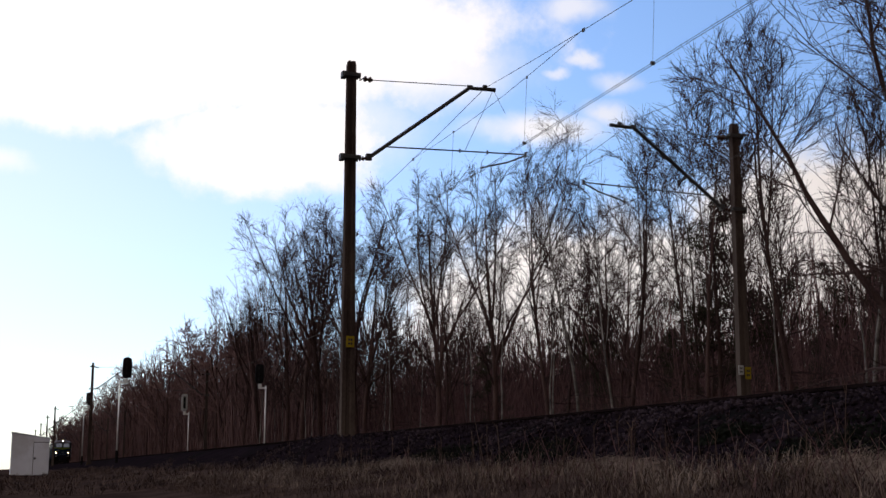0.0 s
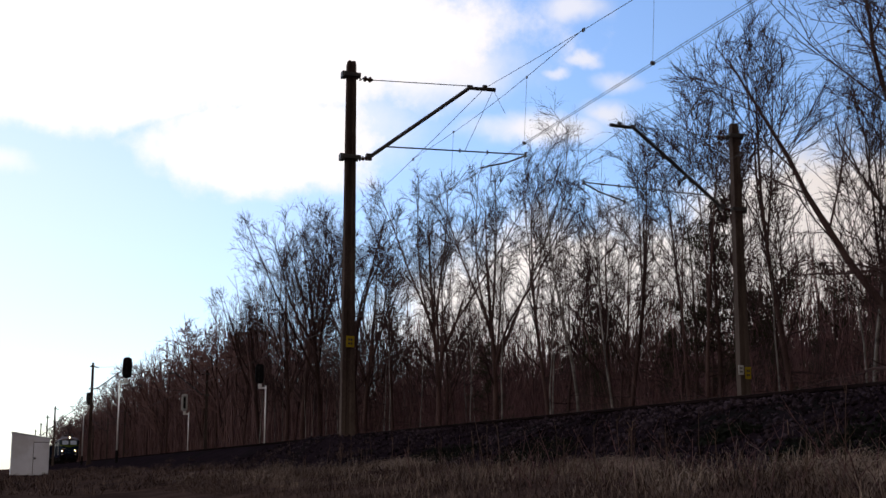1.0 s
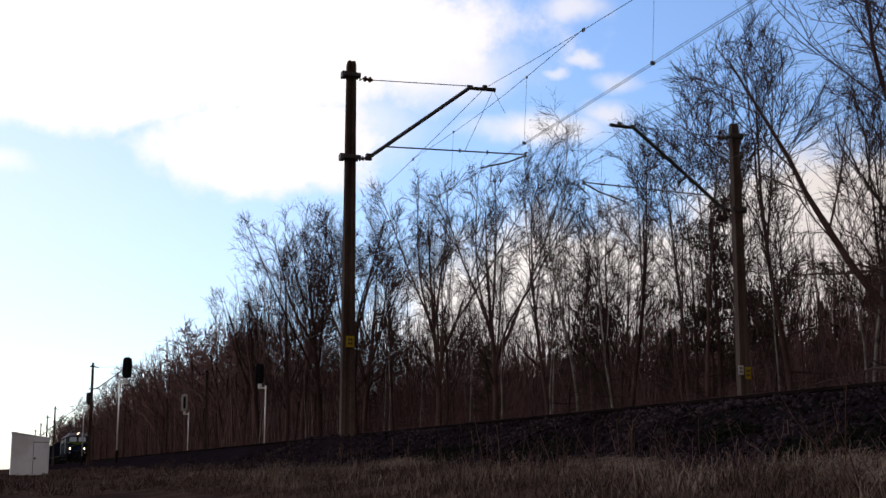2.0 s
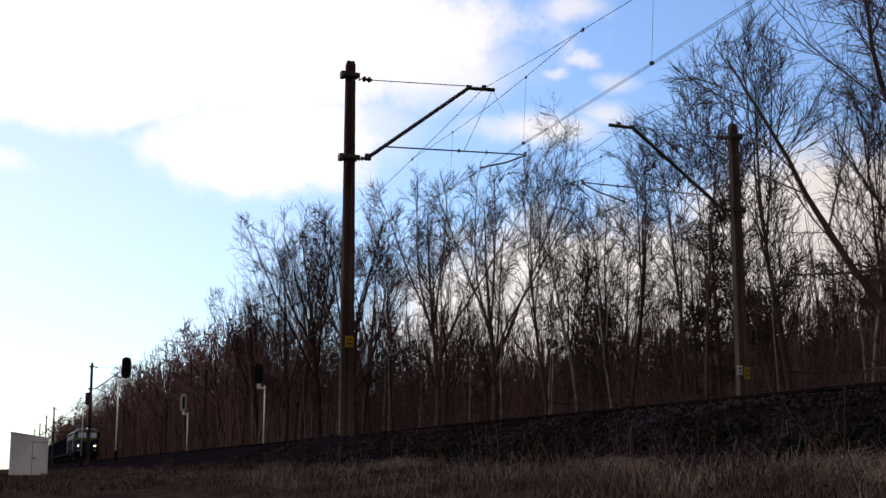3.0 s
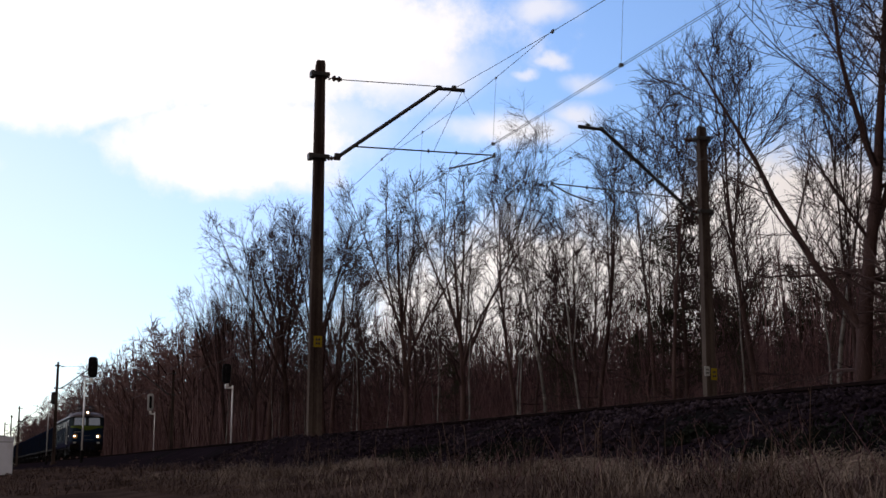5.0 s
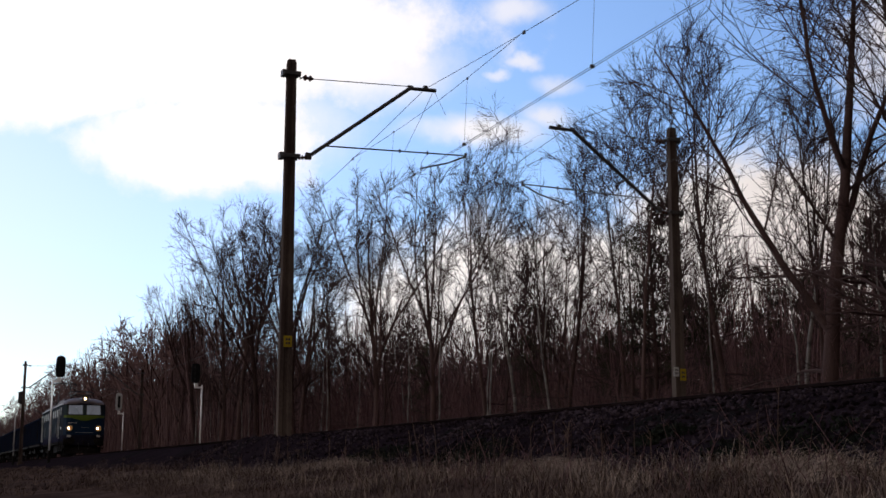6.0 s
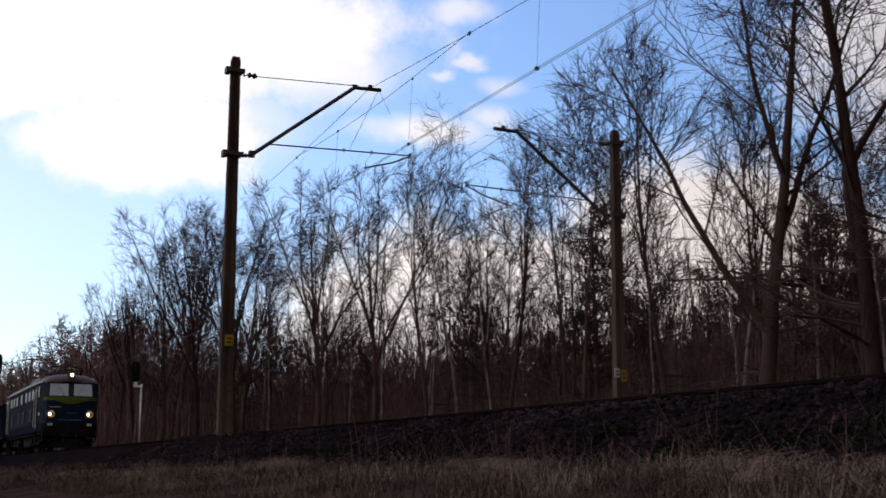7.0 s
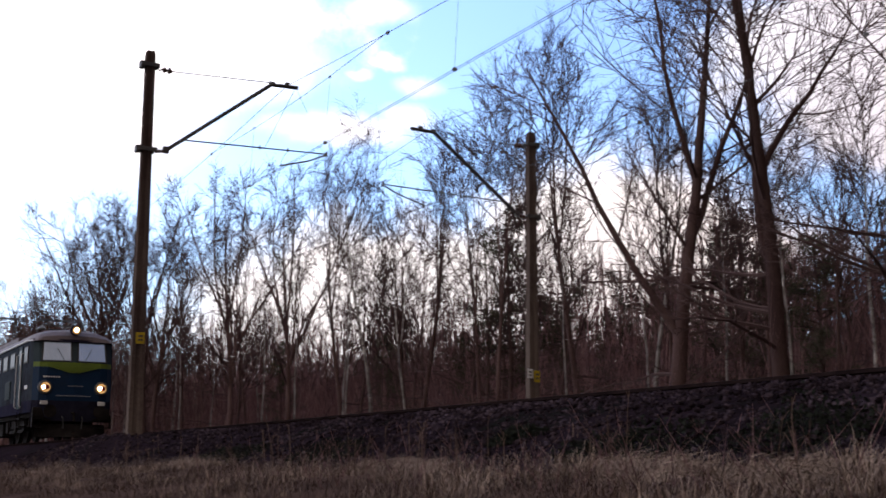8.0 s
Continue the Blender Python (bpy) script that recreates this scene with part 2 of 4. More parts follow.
# ---- mesh helpers ----
class Soup:
    """Vertices and faces gathered into one mesh."""

    def __init__(self):
        self.v, self.f = [], []

    def box(self, cx, cy, cz, sx, sy, sz, m=None, taper=1.0):
        n = len(self.v)
        for z, k in ((-0.5, 1.0), (0.5, taper)):
            for x, y in ((-0.5, -0.5), (0.5, -0.5), (0.5, 0.5), (-0.5, 0.5)):
                p = Vector((x * sx * k, y * sy * k, z * sz))
                if m:
                    p = m @ p
                self.v.append((cx + p.x, cy + p.y, cz + p.z))
        self.f += [tuple(n + i for i in q) for q in ((0, 3, 2, 1), (4, 5, 6, 7), (0, 1, 5, 4), (1, 2, 6, 5), (2, 3, 7, 6), (3, 0, 4, 7))]
        return self

    def tube(self, pts, radii, sides=6, caps=True):
        pts = [Vector(p) for p in pts]
        if not isinstance(radii, (list, tuple)):
            radii = [radii] * len(pts)
        n0 = len(self.v)
        for i, p in enumerate(pts):
            d = (pts[min(i + 1, len(pts) - 1)] - pts[max(i - 1, 0)])
            d.normalize()
            s = d.cross(Vector((0.31, 0.17, 0.93)) if abs(d.z) < 0.9 else Vector((1, 0, 0)))
            s.normalize()
            u = s.cross(d)
            for k in range(sides):
                a = 2 * math.pi * k / sides
                q = p + (s * math.cos(a) + u * math.sin(a)) * radii[i]
                self.v.append((q.x, q.y, q.z))
        for i in range(len(pts) - 1):
            for k in range(sides):
                a, b = n0 + i * sides + k, n0 + i * sides + (k + 1) % sides
                self.f.append((a, b, b + sides, a + sides))
        if caps:
            self.f.append(tuple(n0 + k for k in reversed(range(sides))))
            e = n0 + (len(pts) - 1) * sides
            self.f.append(tuple(e + k for k in range(sides)))
        return self

    def loft(self, rings, closed=True, caps=False):
        """Rings of equal count joined by quads."""
        n0, c = len(self.v), len(rings[0])
        for r in rings:
            self.v += [tuple(p) for p in r]
        for i in range(len(rings) - 1):
            for k in range(c if closed else c - 1):
                a, b = n0 + i * c + k, n0 + i * c + (k + 1) % c
                self.f.append((a, b, b + c, a + c))
        if caps:
            self.f.append(tuple(n0 + k for k in reversed(range(c))))
            self.f.append(tuple(n0 + (len(rings) - 1) * c + k for k in range(c)))
        return self

    def mesh(self, name, material, smooth=False, bevel=0.0, thick=0.0):
        me = bpy.data.meshes.new(name)
        me.from_pydata(self.v, [], self.f)
        if bevel or thick:
            bm = bmesh.new()
            bm.from_mesh(me)
            if thick:
                bmesh.ops.recalc_face_normals(bm, faces=bm.faces)
                bmesh.ops.solidify(bm, geom=bm.faces[:], thickness=thick)
            if bevel:
                edges = [e for e in bm.edges if len(e.link_faces) == 2 and e.calc_face_angle(0) > 0.6]
                bmesh.ops.bevel(bm, geom=edges, offset=bevel, segments=2, profile=0.6, affect="EDGES")
            bm.to_mesh(me)
            bm.free()
        me.materials.append(material)
        if smooth:
            me.polygons.foreach_set("use_smooth", [True] * len(me.polygons))
        me.update()
        return me


def part(name, soup, material, parent, label="", smooth=False, bevel=0.0, at=None, thick=0.0):
    me = soup if isinstance(soup, bpy.types.Mesh) else soup.mesh(name, material, smooth, bevel, thick)
    ob = new(name, me)
    ob.parent = parent
    if at is not None:
        ob.matrix_basis = at
    return tagged(ob, label) if label else ob


def thing(name, m, label, category, group="", kind=""):
    ob = new(name)
    ob.empty_display_size = 0.3
    ob.matrix_basis = m
    return tagged(ob, label, category, group, kind)


def fast_mesh(name, verts, faces, material):
    """A mesh from arrays, all faces of one size."""
    me = bpy.data.meshes.new(name)
    faces = np.asarray(faces, dtype=np.int32)
    me.vertices.add(len(verts))
    me.vertices.foreach_set("co", np.asarray(verts, dtype=np.float32).ravel())
    n, k = faces.shape
    me.loops.add(n * k)
    me.loops.foreach_set("vertex_index", faces.ravel())
    me.polygons.add(n)
    me.polygons.foreach_set("loop_start", np.arange(0, n * k, k, dtype=np.int32))
    me.polygons.foreach_set("loop_total", np.full(n, k, dtype=np.int32))
    me.materials.append(material)
    me.update(calc_edges=True)
    return me


# ---- ground and embankment ----
def land(x, y):
    """Height of the field, rising to the toe of the embankment, and of the wood's floor."""
    def step(a, b):
        k = min(1.0, max(0.0, (x - a) / (b - a)))
        return k * k * (3 - 2 * k)
    z = 0.10 + 0.47 * step(1.0, 6.0) + 0.7 * step(19.0, 24.0)
    if abs(x) < 60 and -20 < y < 200:
        z += 0.05 * noise.noise((x * 0.5, y * 0.5, 0.0)) + 0.05 * noise.noise((x * 0.13, y * 0.13, 3.0))
    return z


def build_ground():
    xs = [-3000, -800, -200, -60, -25, -12] + [i * 0.6 for i in range(-10, 41)] + [27, 32, 40, 55, 90, 200, 800, 3000]
    ys = [-1500, -300, -60, -20, -8] + [i * 0.7 for i in range(-6, 60)] + [45, 50, 56, 63, 71, 80, 90, 100, 115, 135, 160, 200, 300, 600, 1500, 4500]
    v = [(x, y, land(x, y)) for y in ys for x in xs]
    w = len(xs)
    f = [(j * w + i, j * w + i + 1, (j + 1) * w + i + 1, (j + 1) * w + i) for j in range(len(ys) - 1) for i in range(w - 1)]
    me = fast_mesh("ground", v, f, SOIL)
    me.polygons.foreach_set("use_smooth", [True] * len(me.polygons))
    tagged(new("ground", me), "flat field of dry brown winter turf", "ground", kind="structure")


BANK = [(5.7, 0.42), (6.1, 0.62), (6.7, 0.84), (7.3, 1.06), (7.9, 1.29), (8.35, 1.395), (8.62, 1.405), (8.85, 1.37), (12.4, 1.36), (15.8, 1.38), (16.4, 1.37), (18.0, 0.95), (20.0, 0.5)]


def bank_z(x, y=0.0):
    """Height of the embankment, with a mound round the foot of the near mast and a lumpy slope."""
    for (x0, z0), (x1, z1) in zip(BANK, BANK[1:]):
        if x0 <= x <= x1:
            z = z0 + (z1 - z0) * (x - x0) / (x1 - x0)
            if x < 8.6:
                lump = min(1.0, max(0.0, (x - 6.0) / 0.7)) * max(0.0, 1.40 - z)
                z += 0.85 * lump * math.exp(-((y - 29.0) / 4.2) ** 2)
                k = 1.0 if x < 7.7 else 0.25
                z += k * 0.07 * noise.noise((x * 1.7, y * 1.7, 1.0)) + k * 0.05 * noise.noise((x * 0.6, y * 0.35, 5.0)) + k * 0.03 * noise.noise((x * 5.0, y * 5.0, 2.0))
            return z
    return 0.4


def build_bank():
    ys = [-60, -20] + [i * 0.25 for i in range(-16, 184)] + [48, 52, 58, 65, 75, 90, 110, 140, 190, 260, 400, 700, 1200]
    prof = []
    for (x0, z0), (x1, z1) in zip(BANK, BANK[1:]):
        k = 3 if x1 < 9.1 else 1
        prof += [(x0 + (x1 - x0) * i / k, z0 + (z1 - z0) * i / k) for i in range(k)]
    prof.append(BANK[-1])
    v = []
    for y in ys:
        for x, z in prof:
            v.append((x, y, bank_z(x, y)))
    w = len(prof)
    f = [(j * w + i, j * w + i + 1, (j + 1) * w + i + 1, (j + 1) * w + i) for j in range(len(ys) - 1) for i in range(w - 1)]
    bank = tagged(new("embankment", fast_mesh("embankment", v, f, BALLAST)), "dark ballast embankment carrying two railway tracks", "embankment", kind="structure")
    # loose stones on the shoulder and slope
    rng = np.random.default_rng(5)
    n = 15000
    y = 3 + 36 * rng.random(n) ** 1.6
    x = 6.1 + 2.9 * rng.random(n) ** 0.8
    base = np.array([[1, 1, 1], [1, -1, -1], [-1, 1, -1], [-1, -1, 1], [1.2, 0, 0.1], [-1.1, 0.2, 0], [0, 1.2, 0.3], [0.1, -1.2, 0]]) * 0.7
    hull = [(0, 6, 4), (0, 4, 3), (0, 3, 5), (0, 5, 6), (1, 4, 6), (1, 7, 4), (3, 4, 7), (3, 7, 5), (2, 6, 5), (2, 1, 6), (2, 5, 7), (2, 7, 1)]
    verts, faces = [], []
    for i in range(n):
        s = 0.016 + 0.030 * rng.random() ** 2
        q = Euler(rng.random(3) * 6.28).to_matrix()
        z = bank_z(x[i], y[i]) + 0.005
        pts = (base * (0.7 + 0.6 * rng.random((8, 3)))) @ np.array(q) * s + (x[i], y[i], z)
        faces += [tuple(8 * i + k for k in t) for t in hull]
        verts.append(pts)
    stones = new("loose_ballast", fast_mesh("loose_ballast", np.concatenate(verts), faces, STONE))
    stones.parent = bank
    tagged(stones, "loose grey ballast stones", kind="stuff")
    return bank


def lay_stones(bank):
    """Single larger stones on the nearest stretch of the slope."""
    rng = random.Random(15)
    kinds = []
    for k in range(5):
        bm = bmesh.new()
        bmesh.ops.create_icosphere(bm, subdivisions=1, radius=1.0)
        for v in bm.verts:
            v.co *= rng.uniform(0.72, 1.15)
            v.co.z *= 0.7
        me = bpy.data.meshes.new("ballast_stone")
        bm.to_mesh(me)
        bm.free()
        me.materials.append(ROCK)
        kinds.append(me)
    for i in range(290):
        x, y, r = rng.uniform(6.5, 8.6), rng.uniform(5.5, 14.0), rng.uniform(0.028, 0.055)
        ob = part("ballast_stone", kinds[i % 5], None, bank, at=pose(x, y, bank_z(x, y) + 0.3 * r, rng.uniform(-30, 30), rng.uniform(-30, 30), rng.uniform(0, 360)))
        ob.scale = (r, r * rng.uniform(0.7, 1.0), r)


def rail_profile(x):
    half = [(0.0, 0.0), (0.07, 0.0), (0.07, 0.012), (0.02, 0.03), (0.009, 0.045), (0.009, 0.12), (0.036, 0.132), (0.036, 0.165), (0.03, 0.172), (0.0, 0.172)]
    ring = half + [(-a, b) for a, b in reversed(half[1:-1])]
    return [(x + a, b) for a, b in ring]


def build_track(name, xm, near):
    track = thing(name, pose(xm, 0, RAIL - 0.172), "railway track with rusty rails on concrete sleepers", "railway track", "tracks on the embankment", "structure")
    for side in (-0.7535, 0.7535):
        s = Soup()
        prof = rail_profile(side)
        s.loft([[(x, y, z) for x, z in prof] for y in (-60.0, 0.0, 60.0, 200.0, 1200.0)], caps=True)
        rail = part("rail", s, RUST, track)
        part("running_face", Soup().box(side, 570, 0.1718, 0.05, 1260, 0.002), WORN, rail, "polished running face")
    # sleepers
    s = Soup()
    s.loft([[(x, -0.13 * k, -0.2), (x, 0.13 * k, -0.2), (x, 0.10 * k, h), (x, -0.10 * k, h)] for x, k, h in ((-1.3, 0.98, -0.02), (-0.75, 1, 0.0), (-0.3, 0.9, -0.05), (0.3, 0.9, -0.05), (0.75, 1, 0.0), (1.3, 0.98, -0.02))], caps=True)
    me = s.mesh("sleeper", SLEEPER)
    clip = Soup()
    for sx in (-0.7535, 0.7535):
        for d in (-0.11, 0.11):
            clip.box(sx + d, 0, 0.02, 0.06, 0.09, 0.04)
    cm = clip.mesh("rail_clips", RUST)
    for i in range(130 if near else 60):
        o = part("sleeper", me, None, track, at=pose(0, 2 + 0.62 * i, 0))
        if near and i < 70:
            part("rail_clips", cm, None, o)


# ---- things along the track ----
def bars(parent, x, y, z, w, h, rows, n, material, name="print_bar"):
    """Unreadable writing as bars on a plate that faces -y."""
    for r in range(rows):
        for k in range(n):
            part(name, Soup().box(x - w / 2 + w * (k + 0.5) / n, y, z + h / 2 - h * (r + 0.5) / rows, w / n * 0.7, 0.004, h / rows * 0.55), material, parent)


def insulator(s, a, b, r, discs):
    a, b = Vector(a), Vector(b)
    pts, rad = [], []
    for i in range(discs):
        for k, q in ((0.0, 0.45), (0.3, 1.0), (0.55, 0.9), (0.75, 0.45)):
            pts.append(a.lerp(b, (i + k) / discs))
            rad.append(r * q)
    pts.append(b)
    rad.append(r * 0.45)
    s.tube(pts, rad, 8)


def mast(m, top, foot, sgn, plates, label, detail=True):
    """A concrete catenary mast whose arm reaches sgn * x. Local z is the height over the mast's foot."""
    mst = thing("catenary_mast", m, label, "catenary mast", "catenary masts")
    rings = []
    for z, w, d in ((-0.8, 0.32, 0.22), (0.0, 0.31, 0.21), (top * 0.5, 0.25, 0.19), (top - 0.1, 0.20, 0.17), (top, 0.16, 0.13)):
        a, b, g = w / 2, d / 2, min(0.035, w * 0.12)
        c = a * 0.42
        rings.append([(-a, -b, z), (-c, -b, z), (-c + g, -b + g, z), (c - g, -b + g, z), (c, -b, z), (a, -b, z), (a, b, z), (c, b, z), (c - g, b - g, z), (-c + g, b - g, z), (-c, b, z), (-a, b, z)])
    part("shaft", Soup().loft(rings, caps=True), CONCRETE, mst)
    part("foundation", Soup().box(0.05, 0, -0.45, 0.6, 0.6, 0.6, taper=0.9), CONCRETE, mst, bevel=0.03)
    zt, zl = top - 0.34, top - 2.30
    for name, z, w in (("top_clamp", zt, 0.26), ("lower_clamp", zl, 0.30)):
        s = Soup()
        s.box(0, -w * 0.47, z, w + 0.14, 0.03, 0.09).box(0, w * 0.47, z, w + 0.14, 0.03, 0.09)
        s.box(-sgn * (w / 2 + 0.05), 0, z, 0.10, 0.20, 0.15)
        s.tube([(sgn * w / 2, 0, z), (sgn * (w / 2 + 0.10), 0, z)], 0.03)
        part(name, s, STEEL, mst, bevel=0.006)
    s = Soup()
    s.tube([(sgn * 0.13, 0, zt), (sgn * 0.22, 0, zt - 0.06), (sgn * 0.20, 0, zt - 0.10), (sgn * 0.30, 0, zt - 0.03)], 0.016, 5)
    part("shackle", s, STEEL, mst)
    s = Soup()
    insulator(s, (sgn * 0.29, 0, zt - 0.05), (sgn * 0.52, 0, zt - 0.06), 0.075, 2)
    part("tie_insulator", s, PORCELAIN, mst)
    s = Soup()
    insulator(s, (sgn * 0.2, 0, zl - 0.01), (sgn * 0.42, 0, zl + 0.02), 0.06, 3)
    part("arm_insulator", s, PORCELAIN, mst)
    knee = Vector((sgn * 2.91, 0, zt - 0.02))
    end = Vector((sgn * 3.58, 0, zt + 0.0))
    s = Soup().tube([(sgn * 0.40, 0, zl + 0.02), (sgn * 0.52, 0, zl + 0.10), knee, end], [0.06, 0.048, 0.048, 0.050], 8)
    s.box(sgn * 0.44, 0, zl + 0.05, 0.13, 0.10, 0.15)
    arm = part("bracket_arm", s, STEEL, mst)
    part("saddle_clamp", Soup().box(sgn * 3.31, 0, zt + 0.06, 0.10, 0.09, 0.06), STEEL, arm, bevel=0.01)
    part("tie_clamp", Soup().box(sgn * 2.93, 0, zt + 0.03, 0.14, 0.06, 0.05), STEEL, arm, bevel=0.01)
    part("tie_rod", Soup().tube([(sgn * 0.52, 0, zt - 0.06), (sgn * 2.90, 0, zt + 0.03)], 0.011, 5), STEEL, mst)
    root, tip = Vector((sgn * 0.85, 0, zl + 0.33)), Vector((sgn * 4.35, 0, zl + 0.42))
    s = Soup().tube([root, tip], 0.017, 6).tube([tip - Vector((sgn * 0.02, 0, 0.03)), (sgn * 3.9, 0, zl + 0.20), (sgn * 3.18, 0, zl + 0.0)], 0.020, 6)
    s.tube([tip + Vector((0, 0, -0.06)), tip + Vector((0, 0, 0.06))], 0.03, 6)
    part("registration_arm", s, STEEL, mst)
    s = Soup()
    for k in (0.52, 0.72):
        p = root.lerp(tip, k)
        s.tube([p + Vector((0, 0, -0.04)), p + Vector((0, 0, 0.05))], 0.022, 5)
    s.tube([root.lerp(tip, 0.72), (sgn * 3.22, 0, zl + 0.15), (sgn * 3.2, 0, zl)], 0.008, 4)
    s.tube([end + Vector((-sgn * 0.05, 0, 0)), (sgn * 2.8, 0, zl + 0.40)], 0.006, 4)
    s.tube([end + Vector((-sgn * 0.05, 0, 0)), (sgn * 3.2, -1.6, zl + 0.9)], 0.006, 4)
    part("hanger", s, WIRE, mst)
    for x, z, w, h, mt in plates:
        pl = part("plate", Soup().box(x, -0.125, z, w, 0.012, h), mt, mst, "yellow number plate" if mt is YELLOW else "white number plate", bevel=0.004)
        bars(pl, x, -0.1335, z, w * 0.6, h * 0.7, 2, 2, INK)
    return mst


def build_masts():
    z0 = EYE + 0.75
    mast(pose(7.2, 27.83, z0), 8.6, 0, 1, [(0.02, 2.06, 0.19, 0.25, YELLOW)], "tall grey concrete catenary mast with steel bracket arm and yellow plate")
    mast(pose(17.68, 28.4, z0 - 0.1), 8.27, 0, -1, [(-0.14, 1.82, 0.15, 0.24, PALE), (0.06, 1.75, 0.17, 0.30, YELLOW)], "grey concrete catenary mast at the wood's edge with two plates")
    for y in (117.4, 202, 236, 275, 320):
        mast(pose(7.2, y, z0), 8.55, 0, 1, [], "distant concrete catenary mast beside the near track")
        mast(pose(17.7, y + 3, z0), 8.35, 0, -1, [], "distant concrete catenary mast before the dark wood")
    for y in (-37.0,):
        mast(pose(7.2, y, z0), 8.6, 0, 1, [], "concrete catenary mast behind the viewpoint")


def build_wires(xw, zc, zm, supports, stitch, group):
    """Messenger, two contact wires and droppers of one track."""
    line = thing("overhead_line", pose(xw, 0, 0), "thin sagging overhead contact line with droppers", "overhead line", group)
    low = zm - 1.27

    def height(y):
        for a, b in zip(supports, supports[1:]):
            if a <= y <= b:
                half, d = (b - a) / 2, min(y - a, b - y)
                return low + 1.27 * (1 - d / half) ** (3 if half > 40 else 2)
        return zm
    pts = []
    for a, b in zip(supports, supports[1:]):
        pts += [(0.1, a + (b - a) * k / 24, height(a + (b - a) * k / 24)) for k in range(24)]
    part("messenger_wire", Soup().tube(pts, 0.008, 4), WIRE, line)
    for dx in (-0.03, 0.03):
        part("contact_wire", Soup().tube([(dx, supports[0], zc), (dx, 60, zc), (dx, supports[-1], zc)], 0.007, 4), WIRE, line)
    drops = []
    for s in stitch:
        a, b = s - 5.6, s + 5.7
        za, zb = height(a), height(b)
        mid = [(0.08, a + (b - a) * k / 8, za + (zb - za) * k / 8 - 0.14 * math.sin(math.pi * k / 8)) for k in range(9)]
        part("stitch_wire", Soup().tube(mid, 0.007, 4), WIRE, line)
        for y, z in ((a, za), (b, zb)):
            part("wire_clamp", Soup().box(0.1, y, z, 0.03, 0.09, 0.07), STEEL, line)
        drops += [(s - 2.7, za - 0.12), (s + 2.2, za - 0.12)]
        drops += [(s - 8.6, height(s - 8.6)), (s + 9.5, height(s + 9.5)), (s - 14.5, height(s - 14.5)), (s + 15.5, height(s + 15.5))]
    for y, z in drops:
        part("dropper", Soup().tube([(0.08, y, z), (0.0, y, zc)], 0.0045, 3).box(0, y, zc + 0.01, 0.07, 0.05, 0.06).box(0.08, y, z, 0.03, 0.05, 0.05), WIRE, line)


def signal(m, sgn, head_mat, post_mat, label, plate_h=1.4):
    """A colour light signal on a tubular post; the head stands to the side sgn."""
    sg = thing("railway_signal", m, label, "railway signal", "railway signals")
    part("footing", Soup().tube([(0, 0, -0.9), (0, 0, 0.5)], 0.10, 8), GRIME, sg)
    part("post", Soup().tube([(0, 0, 0.5), (0, 0, 5.15)], [0.058, 0.05], 10), post_mat, sg, smooth=True)
    s = Soup().box(sgn * 0.25, 0, 4.98, 0.6, 0.10, 0.13).box(sgn * 0.42, 0, 5.14, 0.22, 0.2, 0.24)
    part("bracket", s, post_mat, sg, bevel=0.01)
    w, h, zc = 0.31, plate_h / 2, 5.28 + plate_h / 2
    ring = []
    for k in range(24):
        a = 2 * math.pi * k / 24
        cx, cz = math.cos(a), math.sin(a)
        ring.append((sgn * 0.46 + w * math.copysign(abs(cx) ** 0.6, cx), zc + (h - w) * math.copysign(min(1, abs(cz) * 3), cz) + w * math.copysign(abs(cz) ** 0.8, cz)))
    head = part("head", Soup().loft([[(x, y, z) for x, z in ring] for y in (-0.06, 0.06)], caps=True), head_mat, sg, bevel=0.015)
    part("lamp_case", Soup().box(sgn * 0.46, 0.13, zc, 0.30, 0.2, plate_h * 0.75), BLACK, head, bevel=0.03)
    if head_mat is PALE:
        part("face", Soup().box(sgn * 0.46, -0.07, zc, 0.24, 0.03, plate_h * 0.62), BLACK, head, "dark inner face", bevel=0.01)
    for k in (-0.3, 0.0, 0.3):
        z = zc + k * plate_h
        part("hood", Soup().tube([(sgn * 0.46, -0.06, z), (sgn * 0.46, -0.26, z - 0.02)], 0.10, 10), BLACK, head)
    return sg


def shed():
    sh = thing("relay_hut", pose(1.57, 80.0, 0.12), "small white sheet-metal hut on dark blocks in the field", "hut")
    w, d, b = 2.14, 2.6, 0.13
    zl, zr = 2.62, 2.28
    ring = lambda y: [(-w / 2, y, b), (w / 2, y, b), (w / 2, y, zr), (-w / 2, y, zl)]
    part("wall", Soup().loft([ring(0), ring(d)], caps=True), SHEET, sh, bevel=0.015)
    t = Soup().loft([[(-w / 2 - 0.03, y, zl + 0.005), (w / 2 + 0.03, y, zr - 0.005), (w / 2 + 0.03, y, zr + 0.04), (-w / 2 - 0.03, y, zl + 0.05)] for y in (-0.04, d + 0.05)], caps=True)
    part("roof", t, SHEET, sh)
    door = part("door", Soup().box(0.62, -0.02, 1.10, 0.86, 0.04, 1.86), SHEET, sh, bevel=0.01)
    part("door_gap", Soup().box(0.62, -0.012, 2.055, 0.92, 0.025, 0.035), INK, sh)
    part("door_gap", Soup().box(0.17, -0.006, 1.10, 0.025, 0.02, 1.88), INK, sh)
    part("handle", Soup().box(0.27, -0.05, 1.12, 0.09, 0.04, 0.12), BLACK, door, bevel=0.01)
    for x in (-0.95, -0.15, 0.85):
        part("block", Soup().box(x, 0.15, 0.0, 0.28, 0.35, 0.30), GRIME, sh, bevel=0.02)
    for x in (-0.95, 0.85):
        part("block", Soup().box(x, d - 0.2, 0.0, 0.28, 0.35, 0.30), GRIME, sh, bevel=0.02)


